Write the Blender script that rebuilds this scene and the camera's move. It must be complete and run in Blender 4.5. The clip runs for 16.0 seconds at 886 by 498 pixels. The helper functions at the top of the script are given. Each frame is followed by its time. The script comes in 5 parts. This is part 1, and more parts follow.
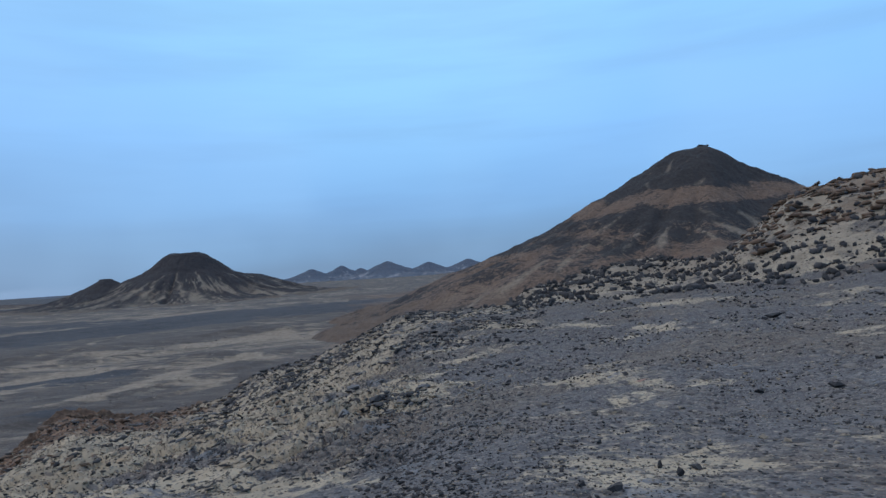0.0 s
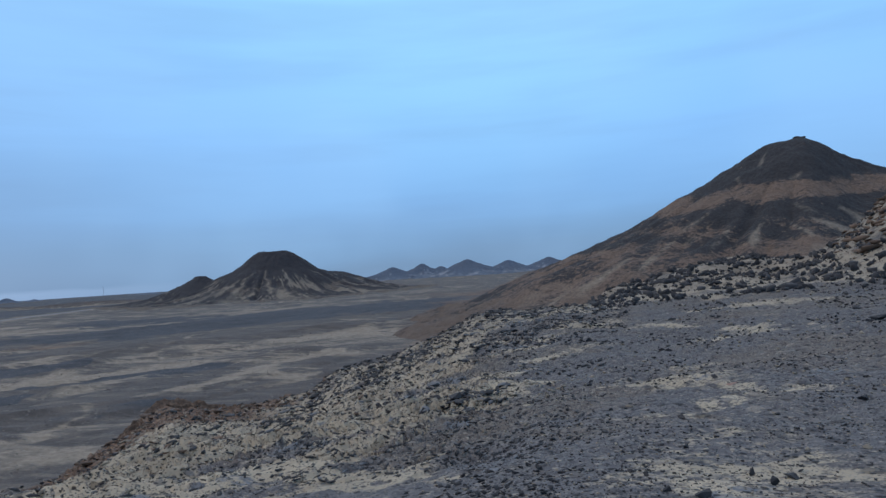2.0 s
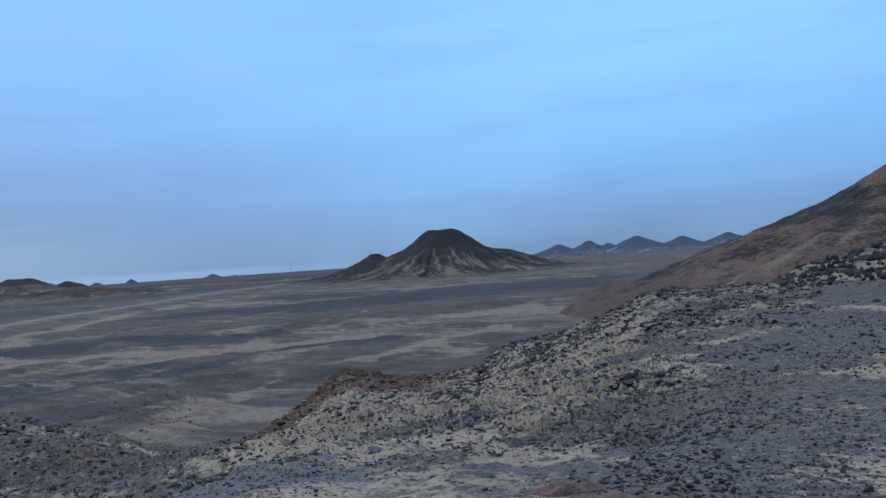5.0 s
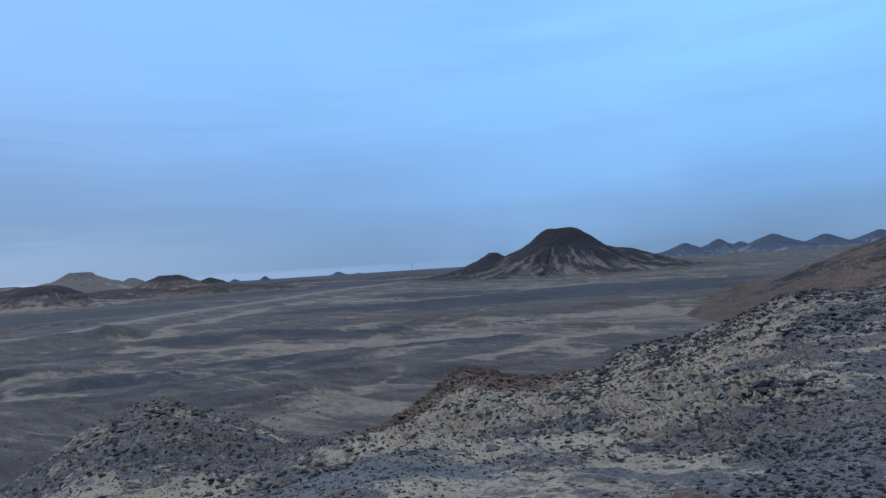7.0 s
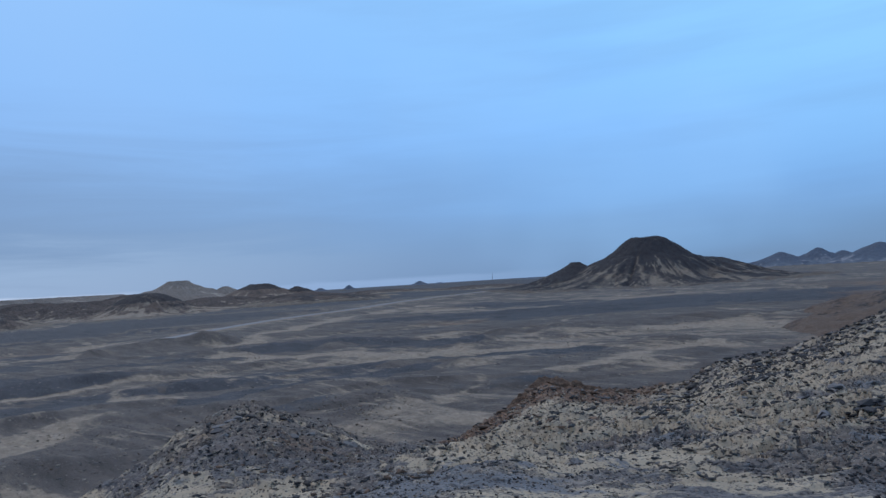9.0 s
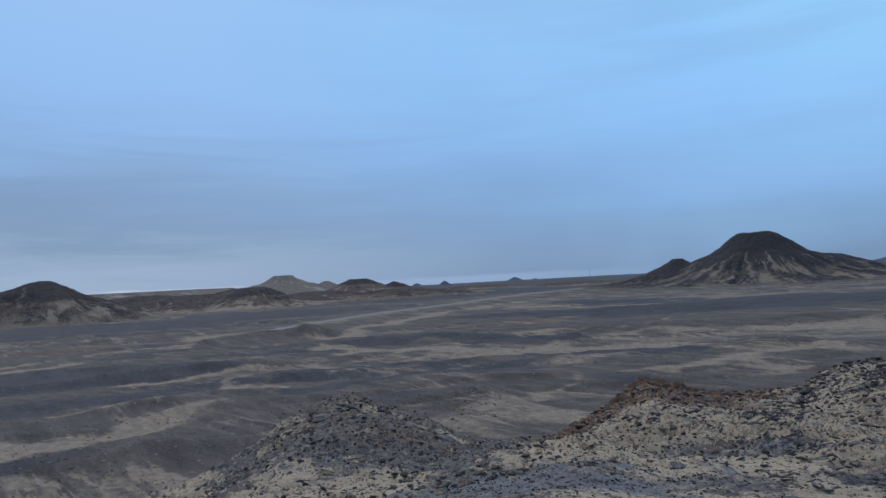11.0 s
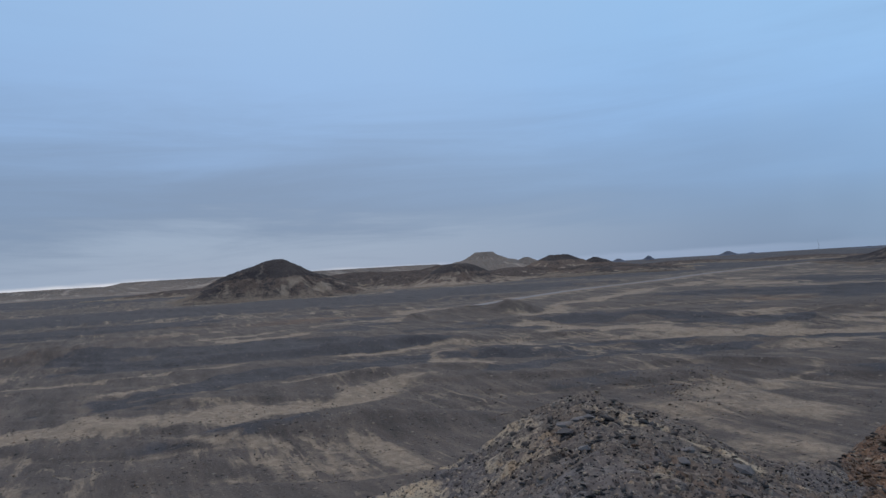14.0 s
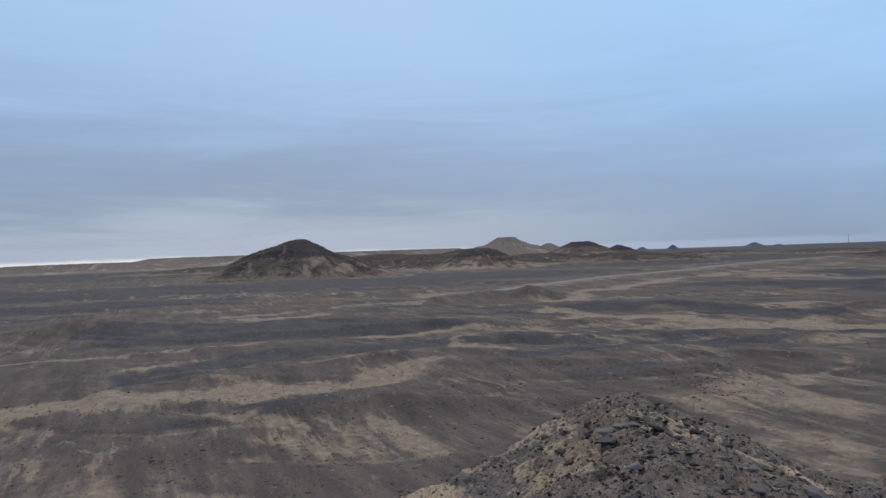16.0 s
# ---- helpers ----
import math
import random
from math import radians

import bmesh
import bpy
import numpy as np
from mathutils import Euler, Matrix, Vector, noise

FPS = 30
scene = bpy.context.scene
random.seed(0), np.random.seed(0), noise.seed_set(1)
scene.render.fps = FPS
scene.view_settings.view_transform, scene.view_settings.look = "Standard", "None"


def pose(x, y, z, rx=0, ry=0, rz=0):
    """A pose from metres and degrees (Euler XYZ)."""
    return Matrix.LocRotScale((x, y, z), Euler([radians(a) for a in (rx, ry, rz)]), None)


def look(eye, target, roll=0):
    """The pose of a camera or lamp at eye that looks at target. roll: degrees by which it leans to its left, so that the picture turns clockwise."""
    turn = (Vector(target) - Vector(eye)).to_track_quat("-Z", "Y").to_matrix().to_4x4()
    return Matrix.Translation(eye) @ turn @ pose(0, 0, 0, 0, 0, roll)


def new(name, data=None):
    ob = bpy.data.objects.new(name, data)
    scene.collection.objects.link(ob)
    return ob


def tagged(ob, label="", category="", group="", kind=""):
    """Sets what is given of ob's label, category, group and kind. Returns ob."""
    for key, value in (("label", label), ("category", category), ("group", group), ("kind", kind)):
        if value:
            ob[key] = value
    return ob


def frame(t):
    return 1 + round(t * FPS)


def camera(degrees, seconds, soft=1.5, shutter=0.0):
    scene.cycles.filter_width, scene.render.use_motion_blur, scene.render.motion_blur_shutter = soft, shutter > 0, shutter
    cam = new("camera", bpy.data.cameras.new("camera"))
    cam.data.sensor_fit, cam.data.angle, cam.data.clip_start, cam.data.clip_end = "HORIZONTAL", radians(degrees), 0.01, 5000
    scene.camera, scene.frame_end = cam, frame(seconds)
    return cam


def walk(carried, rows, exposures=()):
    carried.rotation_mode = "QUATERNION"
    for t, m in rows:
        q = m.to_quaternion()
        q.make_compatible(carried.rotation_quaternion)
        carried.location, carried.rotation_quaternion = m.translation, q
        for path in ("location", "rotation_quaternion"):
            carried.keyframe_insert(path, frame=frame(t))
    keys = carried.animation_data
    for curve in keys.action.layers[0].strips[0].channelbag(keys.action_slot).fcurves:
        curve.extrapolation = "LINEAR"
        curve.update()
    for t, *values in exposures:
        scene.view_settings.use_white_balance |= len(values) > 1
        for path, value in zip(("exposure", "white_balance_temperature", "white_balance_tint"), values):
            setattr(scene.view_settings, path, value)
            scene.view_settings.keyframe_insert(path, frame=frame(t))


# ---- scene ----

# ================= camera and its walk =================
EYE_Z = 25.0          # eye above the desert floor
cam = camera(67.07, 16.0)

# seconds, yaw, pitch, roll, metres stepped forward
PATH = (
    (0.0, 0.48, 1.52, 3.75, 0.00), (0.5, 2.43, 1.51, 3.69, 0.00), (1.0, 4.22, 1.53, 3.63, 0.00),
    (1.5, 5.61, 1.65, 3.69, 0.00), (2.0, 7.30, 1.80, 3.66, 0.00), (2.5, 9.25, 1.93, 3.36, 0.00),
    (3.0, 11.32, 2.04, 3.22, 0.00), (5.5, 24.39, 0.40, 3.93, 0.00), (6.0, 27.21, 0.33, 3.85, 0.00),
    (6.5, 29.42, 0.60, 3.72, 0.00), (7.0, 31.58, 1.34, 3.64, 0.00), (7.5, 33.50, 1.97, 3.57, 0.00),
    (8.0, 35.41, 2.40, 3.44, 0.00), (8.5, 36.98, 2.56, 3.45, 0.00), (11.0, 46.58, 2.71, 3.11, 0.00),
    (11.5, 49.83, 2.94, 2.75, 0.00), (12.0, 53.08, 3.06, 2.81, 0.00), (12.5, 56.31, 3.01, 3.50, 0.03),
    (13.0, 59.83, 2.62, 3.79, 1.18), (13.5, 62.60, 2.14, 3.87, 2.27), (14.0, 63.59, 1.63, 3.50, 4.42),
    (14.5, 63.66, 1.31, 3.09, 6.03), (15.0, 64.37, 0.68, 2.48, 6.08), (15.5, 65.10, 0.35, 2.24, 6.09),
    (16.0, 65.53, 0.34, 2.05, 6.07),
)


def aim(yaw, pitch):
    a, e = radians(yaw), radians(pitch)
    return Vector((-math.sin(a) * math.cos(e), math.cos(a) * math.cos(e), math.sin(e)))


def stand(yaw, pitch, roll, step):
    eye = Vector((0.05, -0.04, EYE_Z)) + aim(69.0, 0) * step
    return look(eye, eye + aim(yaw, pitch) * 10, -roll)


EXPOSURES = ((0.0, 0.0, 6050, 8), (3.0, 0.0, 5950, 8), (5.5, -0.05, 5750, 9), (8.5, -0.1, 5700, 9), (11.0, -0.14, 6150, 10),
             (12.5, -0.16, 6400, 11), (13.5, -0.18, 6550, 12), (14.5, -0.17, 7000, 14), (16.0, 0.06, 7300, 15))
walk(cam, [(t, stand(y, p, r, d)) for t, y, p, r, d in PATH], EXPOSURES)

# ================= sky and light =================
world = bpy.data.worlds.new("overcast_sky")
scene.world = world
world.use_nodes = True


class Nodes:
    """A short way to wire shader nodes."""

    def __init__(self, tree):
        self.t = tree
        tree.nodes.clear()

    def put(self, kind, ins=()):
        n = self.t.nodes.new(kind)
        for k, v in dict(ins).items():
            self.plug(n, k, v)
        return n

    def plug(self, n, k, v):
        if hasattr(v, "is_output"):
            self.t.links.new(v, n.inputs[k])
        else:
            n.inputs[k].default_value = v

    def math(self, op, a, b=0.0, clamp=False):
        n = self.put("ShaderNodeMath", {0: a, 1: b})
        n.operation, n.use_clamp = op, clamp
        return n.outputs[0]

    def mix(self, fac, a, b, blend="MIX"):
        n = self.put("ShaderNodeMix")
        n.data_type, n.blend_type, n.clamp_factor = "RGBA", blend, True
        for k, v in ((0, fac), (6, a), (7, b)):
            self.plug(n, k, v)
        return n.outputs[2]

    def ramp(self, fac, stops, interpolation="LINEAR"):
        n = self.put("ShaderNodeValToRGB", {0: fac})
        n.color_ramp.interpolation = interpolation
        e = n.color_ramp.elements
        e[0].position, e[0].color = stops[0][0], (*stops[0][1], 1)
        e[1].position, e[1].color = stops[-1][0], (*stops[-1][1], 1)
        for p, c in stops[1:-1]:
            e.new(p).color = (*c, 1)
        return n.outputs[0]

    def noise(self, vec, scale, detail=3.0, rough=0.55, distortion=0.0):
        n = self.put("ShaderNodeTexNoise", {"Vector": vec, "Scale": scale, "Detail": detail, "Roughness": rough, "Distortion": distortion})
        return n.outputs[0]

    def vector(self, op, a, b):
        n = self.put("ShaderNodeVectorMath", {0: a, 1: b})
        n.operation = op
        return n.outputs["Value"] if op == "DOT_PRODUCT" else n.outputs[0]

    def step(self, v, lo, hi):
        n = self.put("ShaderNodeMapRange", {0: v, 1: lo, 2: hi, 3: 0.0, 4: 1.0})
        n.interpolation_type = "SMOOTHSTEP"
        return n.outputs[0]


SUN_EL, SUN_AZ = radians(38), radians(75)
w = Nodes(world.node_tree)
ZENITH = (0.85, 0.79, 0.85, 1)
ray = w.put("ShaderNodeTexCoord").outputs["Generated"]
xyz = w.put("ShaderNodeSeparateXYZ", {0: ray})
height = w.math("ARCSINE", xyz.outputs[2])
nishita = w.put("ShaderNodeTexSky")
nishita.sky_type, nishita.sun_disc, nishita.sun_elevation, nishita.sun_rotation = "NISHITA", False, SUN_EL, -SUN_AZ
clear = w.mix(1.0, nishita.outputs[0], (0.10, 0.10, 0.10, 1), "MULTIPLY")
# stretched noise: long soft banks of stratus low down, faint mottling overhead
flat = w.vector("MULTIPLY", ray, (1.6, 1.6, 13.0))
bank = w.noise(flat, 1.6, 3.0, 0.5)
wisps = w.noise(ray, 3.2, 3.0, 0.5)
bent = w.math("ADD", height, w.math("MULTIPLY", w.math("SUBTRACT", bank, 0.5), 0.05))
lin = w.put("ShaderNodeMapRange", {0: bent, 1: -0.02, 2: 0.52}).outputs[0]
deck = w.ramp(lin, (
    (0.0, (0.25, 0.36, 0.54)), (0.05, (0.195, 0.312, 0.48)), (0.12, (0.205, 0.358, 0.58)), (0.22, (0.25, 0.470, 0.80)),
    (0.42, (0.31, 0.60, 1.02)), (0.66, (0.34, 0.66, 1.06)), (1.0, (0.38, 0.72, 1.08))))
# a thin bright patch high up towards the north
glow = w.step(w.vector("DOT_PRODUCT", ray, aim(3, 30)), 0.90, 1.0)
deck = w.mix(w.math("MULTIPLY", glow, 0.55), deck, (0.42, 0.78, 1.05, 1))
deck = w.mix(w.math("MULTIPLY", w.step(wisps, 0.40, 0.70), 0.22), deck, (0.42, 0.68, 1.0, 1))
deck = w.mix(w.math("MULTIPLY", w.step(w.noise(flat, 1.1, 4.0, 0.55), 0.45, 0.75), 0.20), deck, (0.19, 0.30, 0.50, 1))
# overhead the cloud is thinner and lets more neutral daylight through
deck = w.mix(w.step(height, 0.45, 0.95), deck, ZENITH)
# westwards a grey bank hangs low; it ends far out, where a pale strip of open sky shows under it
west = w.step(w.vector("DOT_PRODUCT", ray, aim(100, 0)), 0.05, 1.0)
layers = w.noise(w.vector("MULTIPLY", ray, (1.1, 1.1, 11.0)), 2.2, 6.0, 0.6, 0.5)
bank_h = w.math("ADD", height, w.math("MULTIPLY", w.math("SUBTRACT", layers, 0.5), 0.20))
deck = w.mix(w.math("MULTIPLY", west, w.math("SUBTRACT", 0.6, w.math("MULTIPLY", w.step(height, 0.5, 0.9), 0.6))), deck, (0.29, 0.47, 0.78, 1))
low = w.math("MULTIPLY", w.step(bank_h, 0.30, 0.06), w.math("MULTIPLY", west, 0.8))
deck = w.mix(low, deck, (0.180, 0.273, 0.422, 1))
strip_h = w.math("ADD", height, w.math("MULTIPLY", w.math("SUBTRACT", w.noise(flat, 4.0, 3.0, 0.6), 0.5), 0.016))
haze = w.step(bank_h, 0.098, 0.022)
deck = w.mix(w.math("MULTIPLY", haze, w.math("MULTIPLY", w.step(w.vector("DOT_PRODUCT", ray, aim(100, 0)), 0.45, 0.97), 0.85)), deck, (0.330, 0.460, 0.645, 1))
strip = w.step(strip_h, 0.0095, 0.002)
open_sky = w.mix(w.step(w.vector("DOT_PRODUCT", ray, aim(100, 0)), 0.70, 0.97), (0.30, 0.43, 0.64, 1), (0.76, 0.83, 0.93, 1))
deck = w.mix(w.math("MULTIPLY", strip, w.math("MULTIPLY", w.step(west, 0.05, 0.6), 0.95)), deck, open_sky)
# uneven thickness of the cloud: soft lighter and darker patches
lumps = w.noise(w.vector("MULTIPLY", ray, (1.0, 1.0, 2.6)), 3.6, 4.0, 0.5)
puffs = w.noise(w.vector("MULTIPLY", ray, (1.0, 1.0, 1.8)), 11.0, 4.0, 0.55)
shade = w.math("ADD", w.math("MULTIPLY", w.math("SUBTRACT", lumps, 0.5), 0.36), w.math("MULTIPLY", w.math("SUBTRACT", puffs, 0.5), 0.11))
shade = w.math("ADD", shade, w.math("MULTIPLY", w.math("SUBTRACT", w.step(layers, 0.36, 0.64), 0.5), w.math("MULTIPLY", w.step(height, 0.42, 0.04), w.math("ADD", 0.06, w.math("MULTIPLY", west, 0.24)))))
deck = w.vector("SCALE", deck, w.math("ADD", 1.0, shade))
sky = w.mix(0.94, clear, deck)
back = w.put("ShaderNodeBackground", {0: sky, 1: 1.0})
w.put("ShaderNodeOutputWorld", {0: back.outputs[0]})

sun = new("sun", bpy.data.lights.new("sun", "SUN"))
sun.data.energy, sun.data.angle, sun.data.color = 0.9, radians(30), (1.0, 0.90, 0.78)
sun.matrix_world = look((0, 0, 200), Vector((0, 0, 200)) - Vector((-math.sin(SUN_AZ) * math.cos(SUN_EL), math.cos(SUN_AZ) * math.cos(SUN_EL), math.sin(SUN_EL))))

# ================= materials =================


def material(name):
    m = bpy.data.materials.new(name)
    m.use_nodes = True
    return m, Nodes(m.node_tree)


def finish(n, colour, rough, bump=None, strength=0.5, distance=0.05):
    b = n.put("ShaderNodeBsdfPrincipled", {"Base Color": colour, "Roughness": rough, "Specular IOR Level": 0.25})
    if bump is not None:
        bu = n.put("ShaderNodeBump", {"Strength": strength, "Distance": distance, "Height": bump})
        n.plug(b, "Normal", bu.outputs[0])
    n.put("ShaderNodeOutputMaterial", {0: b.outputs[0]})


def attr(n, name):
    a = n.put("ShaderNodeAttribute")
    a.attribute_name = name
    return a.outputs["Fac"]


GRAIN = math.radians(48)      # the run of the low banks across the plain
BEDDING = math.radians(60.6)  # the run of the beds on the slope below the brow


def clasts(n, p, scale, bare, size=0.40):
    """Stones lying close together: a mask, a random shade for each, and their relief. bare: share of ground left free."""
    v = n.put("ShaderNodeTexVoronoi", {"Vector": p, "Scale": scale})
    c = n.put("ShaderNodeSeparateColor", {0: v.outputs["Color"]})
    there = n.step(n.math("SUBTRACT", c.outputs[0], bare), 0.0, 0.04)
    near_core = n.step(v.outputs["Distance"], size + 0.10, size - 0.06)
    mask = n.math("MULTIPLY", there, near_core)
    relief = n.math("MULTIPLY", there, n.step(v.outputs["Distance"], size + 0.12, 0.05))
    return mask, c.outputs[1], relief


def desert_material():
    """Dark gravel over pale sand, with rusty ironstone; the attributes say which prevails."""
    m, n = material("desert_ground")
    p = n.put("ShaderNodeNewGeometry").outputs["Position"]
    sand, rust, near = attr(n, "sand"), attr(n, "rust"), attr(n, "near")
    big, wide = n.noise(p, 0.035, 5.0, 0.6), n.noise(p, 0.13, 5.0, 0.62)
    mid = n.noise(p, 0.55, 5.0, 0.65)
    fine = n.noise(p, 6.0, 4.0, 0.65)
    far = n.math("SUBTRACT", 1.0, near)
    drawn = n.put("ShaderNodeMapping", {"Vector": p, "Rotation": (0, 0, -GRAIN), "Scale": (0.15, 1.0, 1.0)}).outputs[0]
    streak, thread = n.noise(drawn, 0.045, 6.0, 0.65), n.noise(drawn, 0.22, 5.0, 0.7)

    lines = n.step(n.math("ABSOLUTE", n.math("SUBTRACT", n.noise(drawn, 0.06, 4.0, 0.55, 0.5), 0.5)), 0.030, 0.004)
    lines = n.math("MULTIPLY", lines, n.math("MULTIPLY", far, n.step(big, 0.42, 0.58)))

    thin = n.step(n.math("ABSOLUTE", n.math("SUBTRACT", n.noise(drawn, 0.17, 5.0, 0.6, 0.3), 0.5)), 0.034, 0.006)
    thin = n.math("MULTIPLY", thin, n.math("MULTIPLY", far, n.step(n.math("ADD", big, n.math("MULTIPLY", streak, 0.6)), 0.72, 0.90)))
    lines = n.math("ADD", lines, thin)

    laid = n.put("ShaderNodeMapping", {"Vector": p, "Rotation": (0, 0, -BEDDING), "Scale": (0.20, 1.0, 1.0)}).outputs[0]
    beds = n.math("MULTIPLY", n.math("SUBTRACT", n.noise(laid, 1.5, 5.0, 0.66), 0.5), n.math("MULTIPLY", attr(n, "bedded"), 2.2))

    def centred(v, k):
        return n.math("MULTIPLY", n.math("SUBTRACT", v, 0.5), k)
    edge = n.math("ADD", centred(mid, n.math("ADD", 0.38, n.math("MULTIPLY", near, 1.02))), centred(fine, n.math("MULTIPLY", near, 1.0)))
    edge = n.math("ADD", edge, n.math("MULTIPLY", n.math("ADD", n.math("ADD", centred(big, 0.3), centred(wide, 0.5)), n.math("ADD", centred(streak, 1.3), centred(thread, 0.9))), n.math("ADD", n.math("MULTIPLY", far, 0.7), 0.3)))
    edge = n.math("ADD", edge, beds)
    cover = n.put("ShaderNodeMapRange", {0: n.math("ADD", n.math("ADD", sand, edge), n.math("MULTIPLY", lines, 0.30)), 1: n.math("ADD", 0.30, n.math("MULTIPLY", near, 0.11)), 2: n.math("SUBTRACT", 0.84, n.math("MULTIPLY", near, 0.2))})
    cover.interpolation_type = "SMOOTHSTEP"
    cover = cover.outputs[0]
    gravel = n.ramp(fine, ((0.25, (0.062, 0.060, 0.063)), (0.5, (0.112, 0.107, 0.109)), (0.8, (0.200, 0.190, 0.184))))
    slate = n.ramp(thread, ((0.3, (0.032, 0.035, 0.042)), (0.7, (0.064, 0.067, 0.077))))
    earth = n.ramp(thread, ((0.28, (0.047, 0.043, 0.041)), (0.5, (0.087, 0.077, 0.071)), (0.72, (0.155, 0.133, 0.112))))
    flats = n.step(n.math("ADD", attr(n, "slate"), n.math("MULTIPLY", edge, 0.28)), 0.43, 0.54)
    dark = n.mix(near, n.mix(flats, earth, slate), gravel)
    drift = n.ramp(mid, ((0.25, (0.15, 0.126, 0.099)), (0.5, (0.225, 0.188, 0.145)), (0.75, (0.33, 0.28, 0.212))))
    pale = n.ramp(mid, ((0.25, (0.20, 0.169, 0.126)), (0.5, (0.325, 0.278, 0.204)), (0.75, (0.45, 0.388, 0.284))))
    col = n.mix(cover, dark, n.mix(near, drift, pale))
    dust = n.math("MULTIPLY", n.math("MULTIPLY", n.step(n.math("ADD", wide, centred(mid, 0.5)), 0.44, 0.60), near), n.math("SUBTRACT", 0.58, n.math("MULTIPLY", cover, 0.46)))
    col = n.mix(dust, col, n.ramp(fine, ((0.3, (0.100, 0.081, 0.063)), (0.7, (0.188, 0.155, 0.119)))))
    shale = n.ramp(n.noise(p, 2.2, 4.0, 0.6), ((0.3, (0.095, 0.099, 0.108)), (0.7, (0.165, 0.171, 0.182))))
    col = n.mix(n.step(n.math("ADD", attr(n, "shale"), n.math("MULTIPLY", edge, 0.8)), 0.40, 0.62), col, shale)
    rusty = n.ramp(n.noise(p, 1.3, 5.0, 0.65), ((0.3, (0.070, 0.046, 0.034)), (0.55, (0.15, 0.094, 0.062)), (0.8, (0.26, 0.18, 0.115))))
    col = n.mix(n.step(n.math("ADD", rust, n.math("ADD", centred(mid, 0.6), centred(wide, 0.5))), 0.25, 0.75), col, rusty)
    # a mosaic of clasts in three sizes
    height = n.math("MULTIPLY", fine, 0.35)
    for scale, bare_dark, bare_sand, weight, close in ((30.0, 0.30, 0.58, 0.15, 0.92), (11.0, 0.46, 0.70, 0.15, 0.9), (3.4, 0.68, 0.82, 0.45, 0.55), (1.15, 0.84, 0.90, 0.5, 0.0)):
        bare = n.math("ADD", bare_dark, n.math("MULTIPLY", cover, bare_sand - bare_dark))
        bare = n.math("ADD", bare, centred(mid, -0.5))
        mask, shade, relief = clasts(n, n.vector("ADD", p, (scale, 0, 0)), scale, bare)
        tone = n.ramp(shade, ((0.0, (0.022, 0.021, 0.023)), (0.40, (0.055, 0.053, 0.055)), (0.62, (0.115, 0.110, 0.110)), (0.80, (0.19, 0.175, 0.155)), (1.0, (0.32, 0.285, 0.235))))
        col = n.mix(n.math("MULTIPLY", mask, n.math("ADD", n.math("MULTIPLY", near, close - weight), weight)), col, tone)
        height = n.math("ADD", height, n.math("MULTIPLY", relief, n.math("MULTIPLY", 4.0 / scale, n.math("ADD", n.math("MULTIPLY", near, close - 1.0), 1.0))))
    finish(n, col, 0.93, height, 1.0, 0.11)
    return m


def hill_material(name, cap, flank, scale=1.0, brown=(0.085, 0.060, 0.046), grain=1.0, apron=(0.115, 0.095, 0.076)):
    """Black dolerite cap and scree with paler chutes where the attribute says so."""
    m, n = material(name)
    p = n.put("ShaderNodeNewGeometry").outputs["Position"]
    chute, rust = attr(n, "sand"), attr(n, "rust")
    mid = n.noise(p, 0.05 * scale, 6.0, 0.68)
    large = n.noise(p, 0.016 * scale, 4.0, 0.6, 0.6)
    fine = n.noise(p, 0.5 * scale, 5.0, 0.7)
    blotch = n.noise(p, 0.17 * scale, 5.0, 0.62, 0.8)

    def shades(c, lo, hi):
        return n.ramp(fine, ((0.3, tuple(v * (1 - (1 - lo) * grain) for v in c)), (0.7, tuple(v * (1 + (hi - 1) * grain) for v in c))))

    def centred(v, k):
        return n.math("MULTIPLY", n.math("SUBTRACT", v, 0.5), k)
    wobble = n.math("ADD", n.math("ADD", centred(mid, 0.8), centred(large, 1.3)), n.math("ADD", centred(fine, 0.6), centred(blotch, 1.1)))
    col = n.mix(n.step(n.math("ADD", rust, wobble), 0.30, 0.62), shades(cap, 0.5, 1.5), shades(brown, 0.6, 1.45))
    col = n.mix(n.math("MULTIPLY", n.step(n.math("ADD", chute, n.math("MULTIPLY", wobble, 0.55)), 0.18, 1.0), 0.85), col, shades(flank, 0.75, 1.3))
    earth = shades(apron, 0.65, 1.35)
    col = n.mix(n.step(n.math("ADD", n.math("MULTIPLY", attr(n, "foot"), 0.68), n.math("MULTIPLY", wobble, 0.9)), 0.30, 0.70), col, earth)
    rubble = n.put("ShaderNodeTexVoronoi", {"Vector": p, "Scale": 0.7 * scale})
    spot = n.put("ShaderNodeSeparateColor", {0: rubble.outputs["Color"]}).outputs[0]
    col = n.mix(n.math("MULTIPLY", n.step(spot, 0.72, 0.82), 0.22 * grain), col, tuple(v * 0.55 for v in cap) + (1,))
    finish(n, col, 0.95, n.math("ADD", mid, n.math("MULTIPLY", fine, 0.5)), 0.9, 2.6 / scale)
    return m


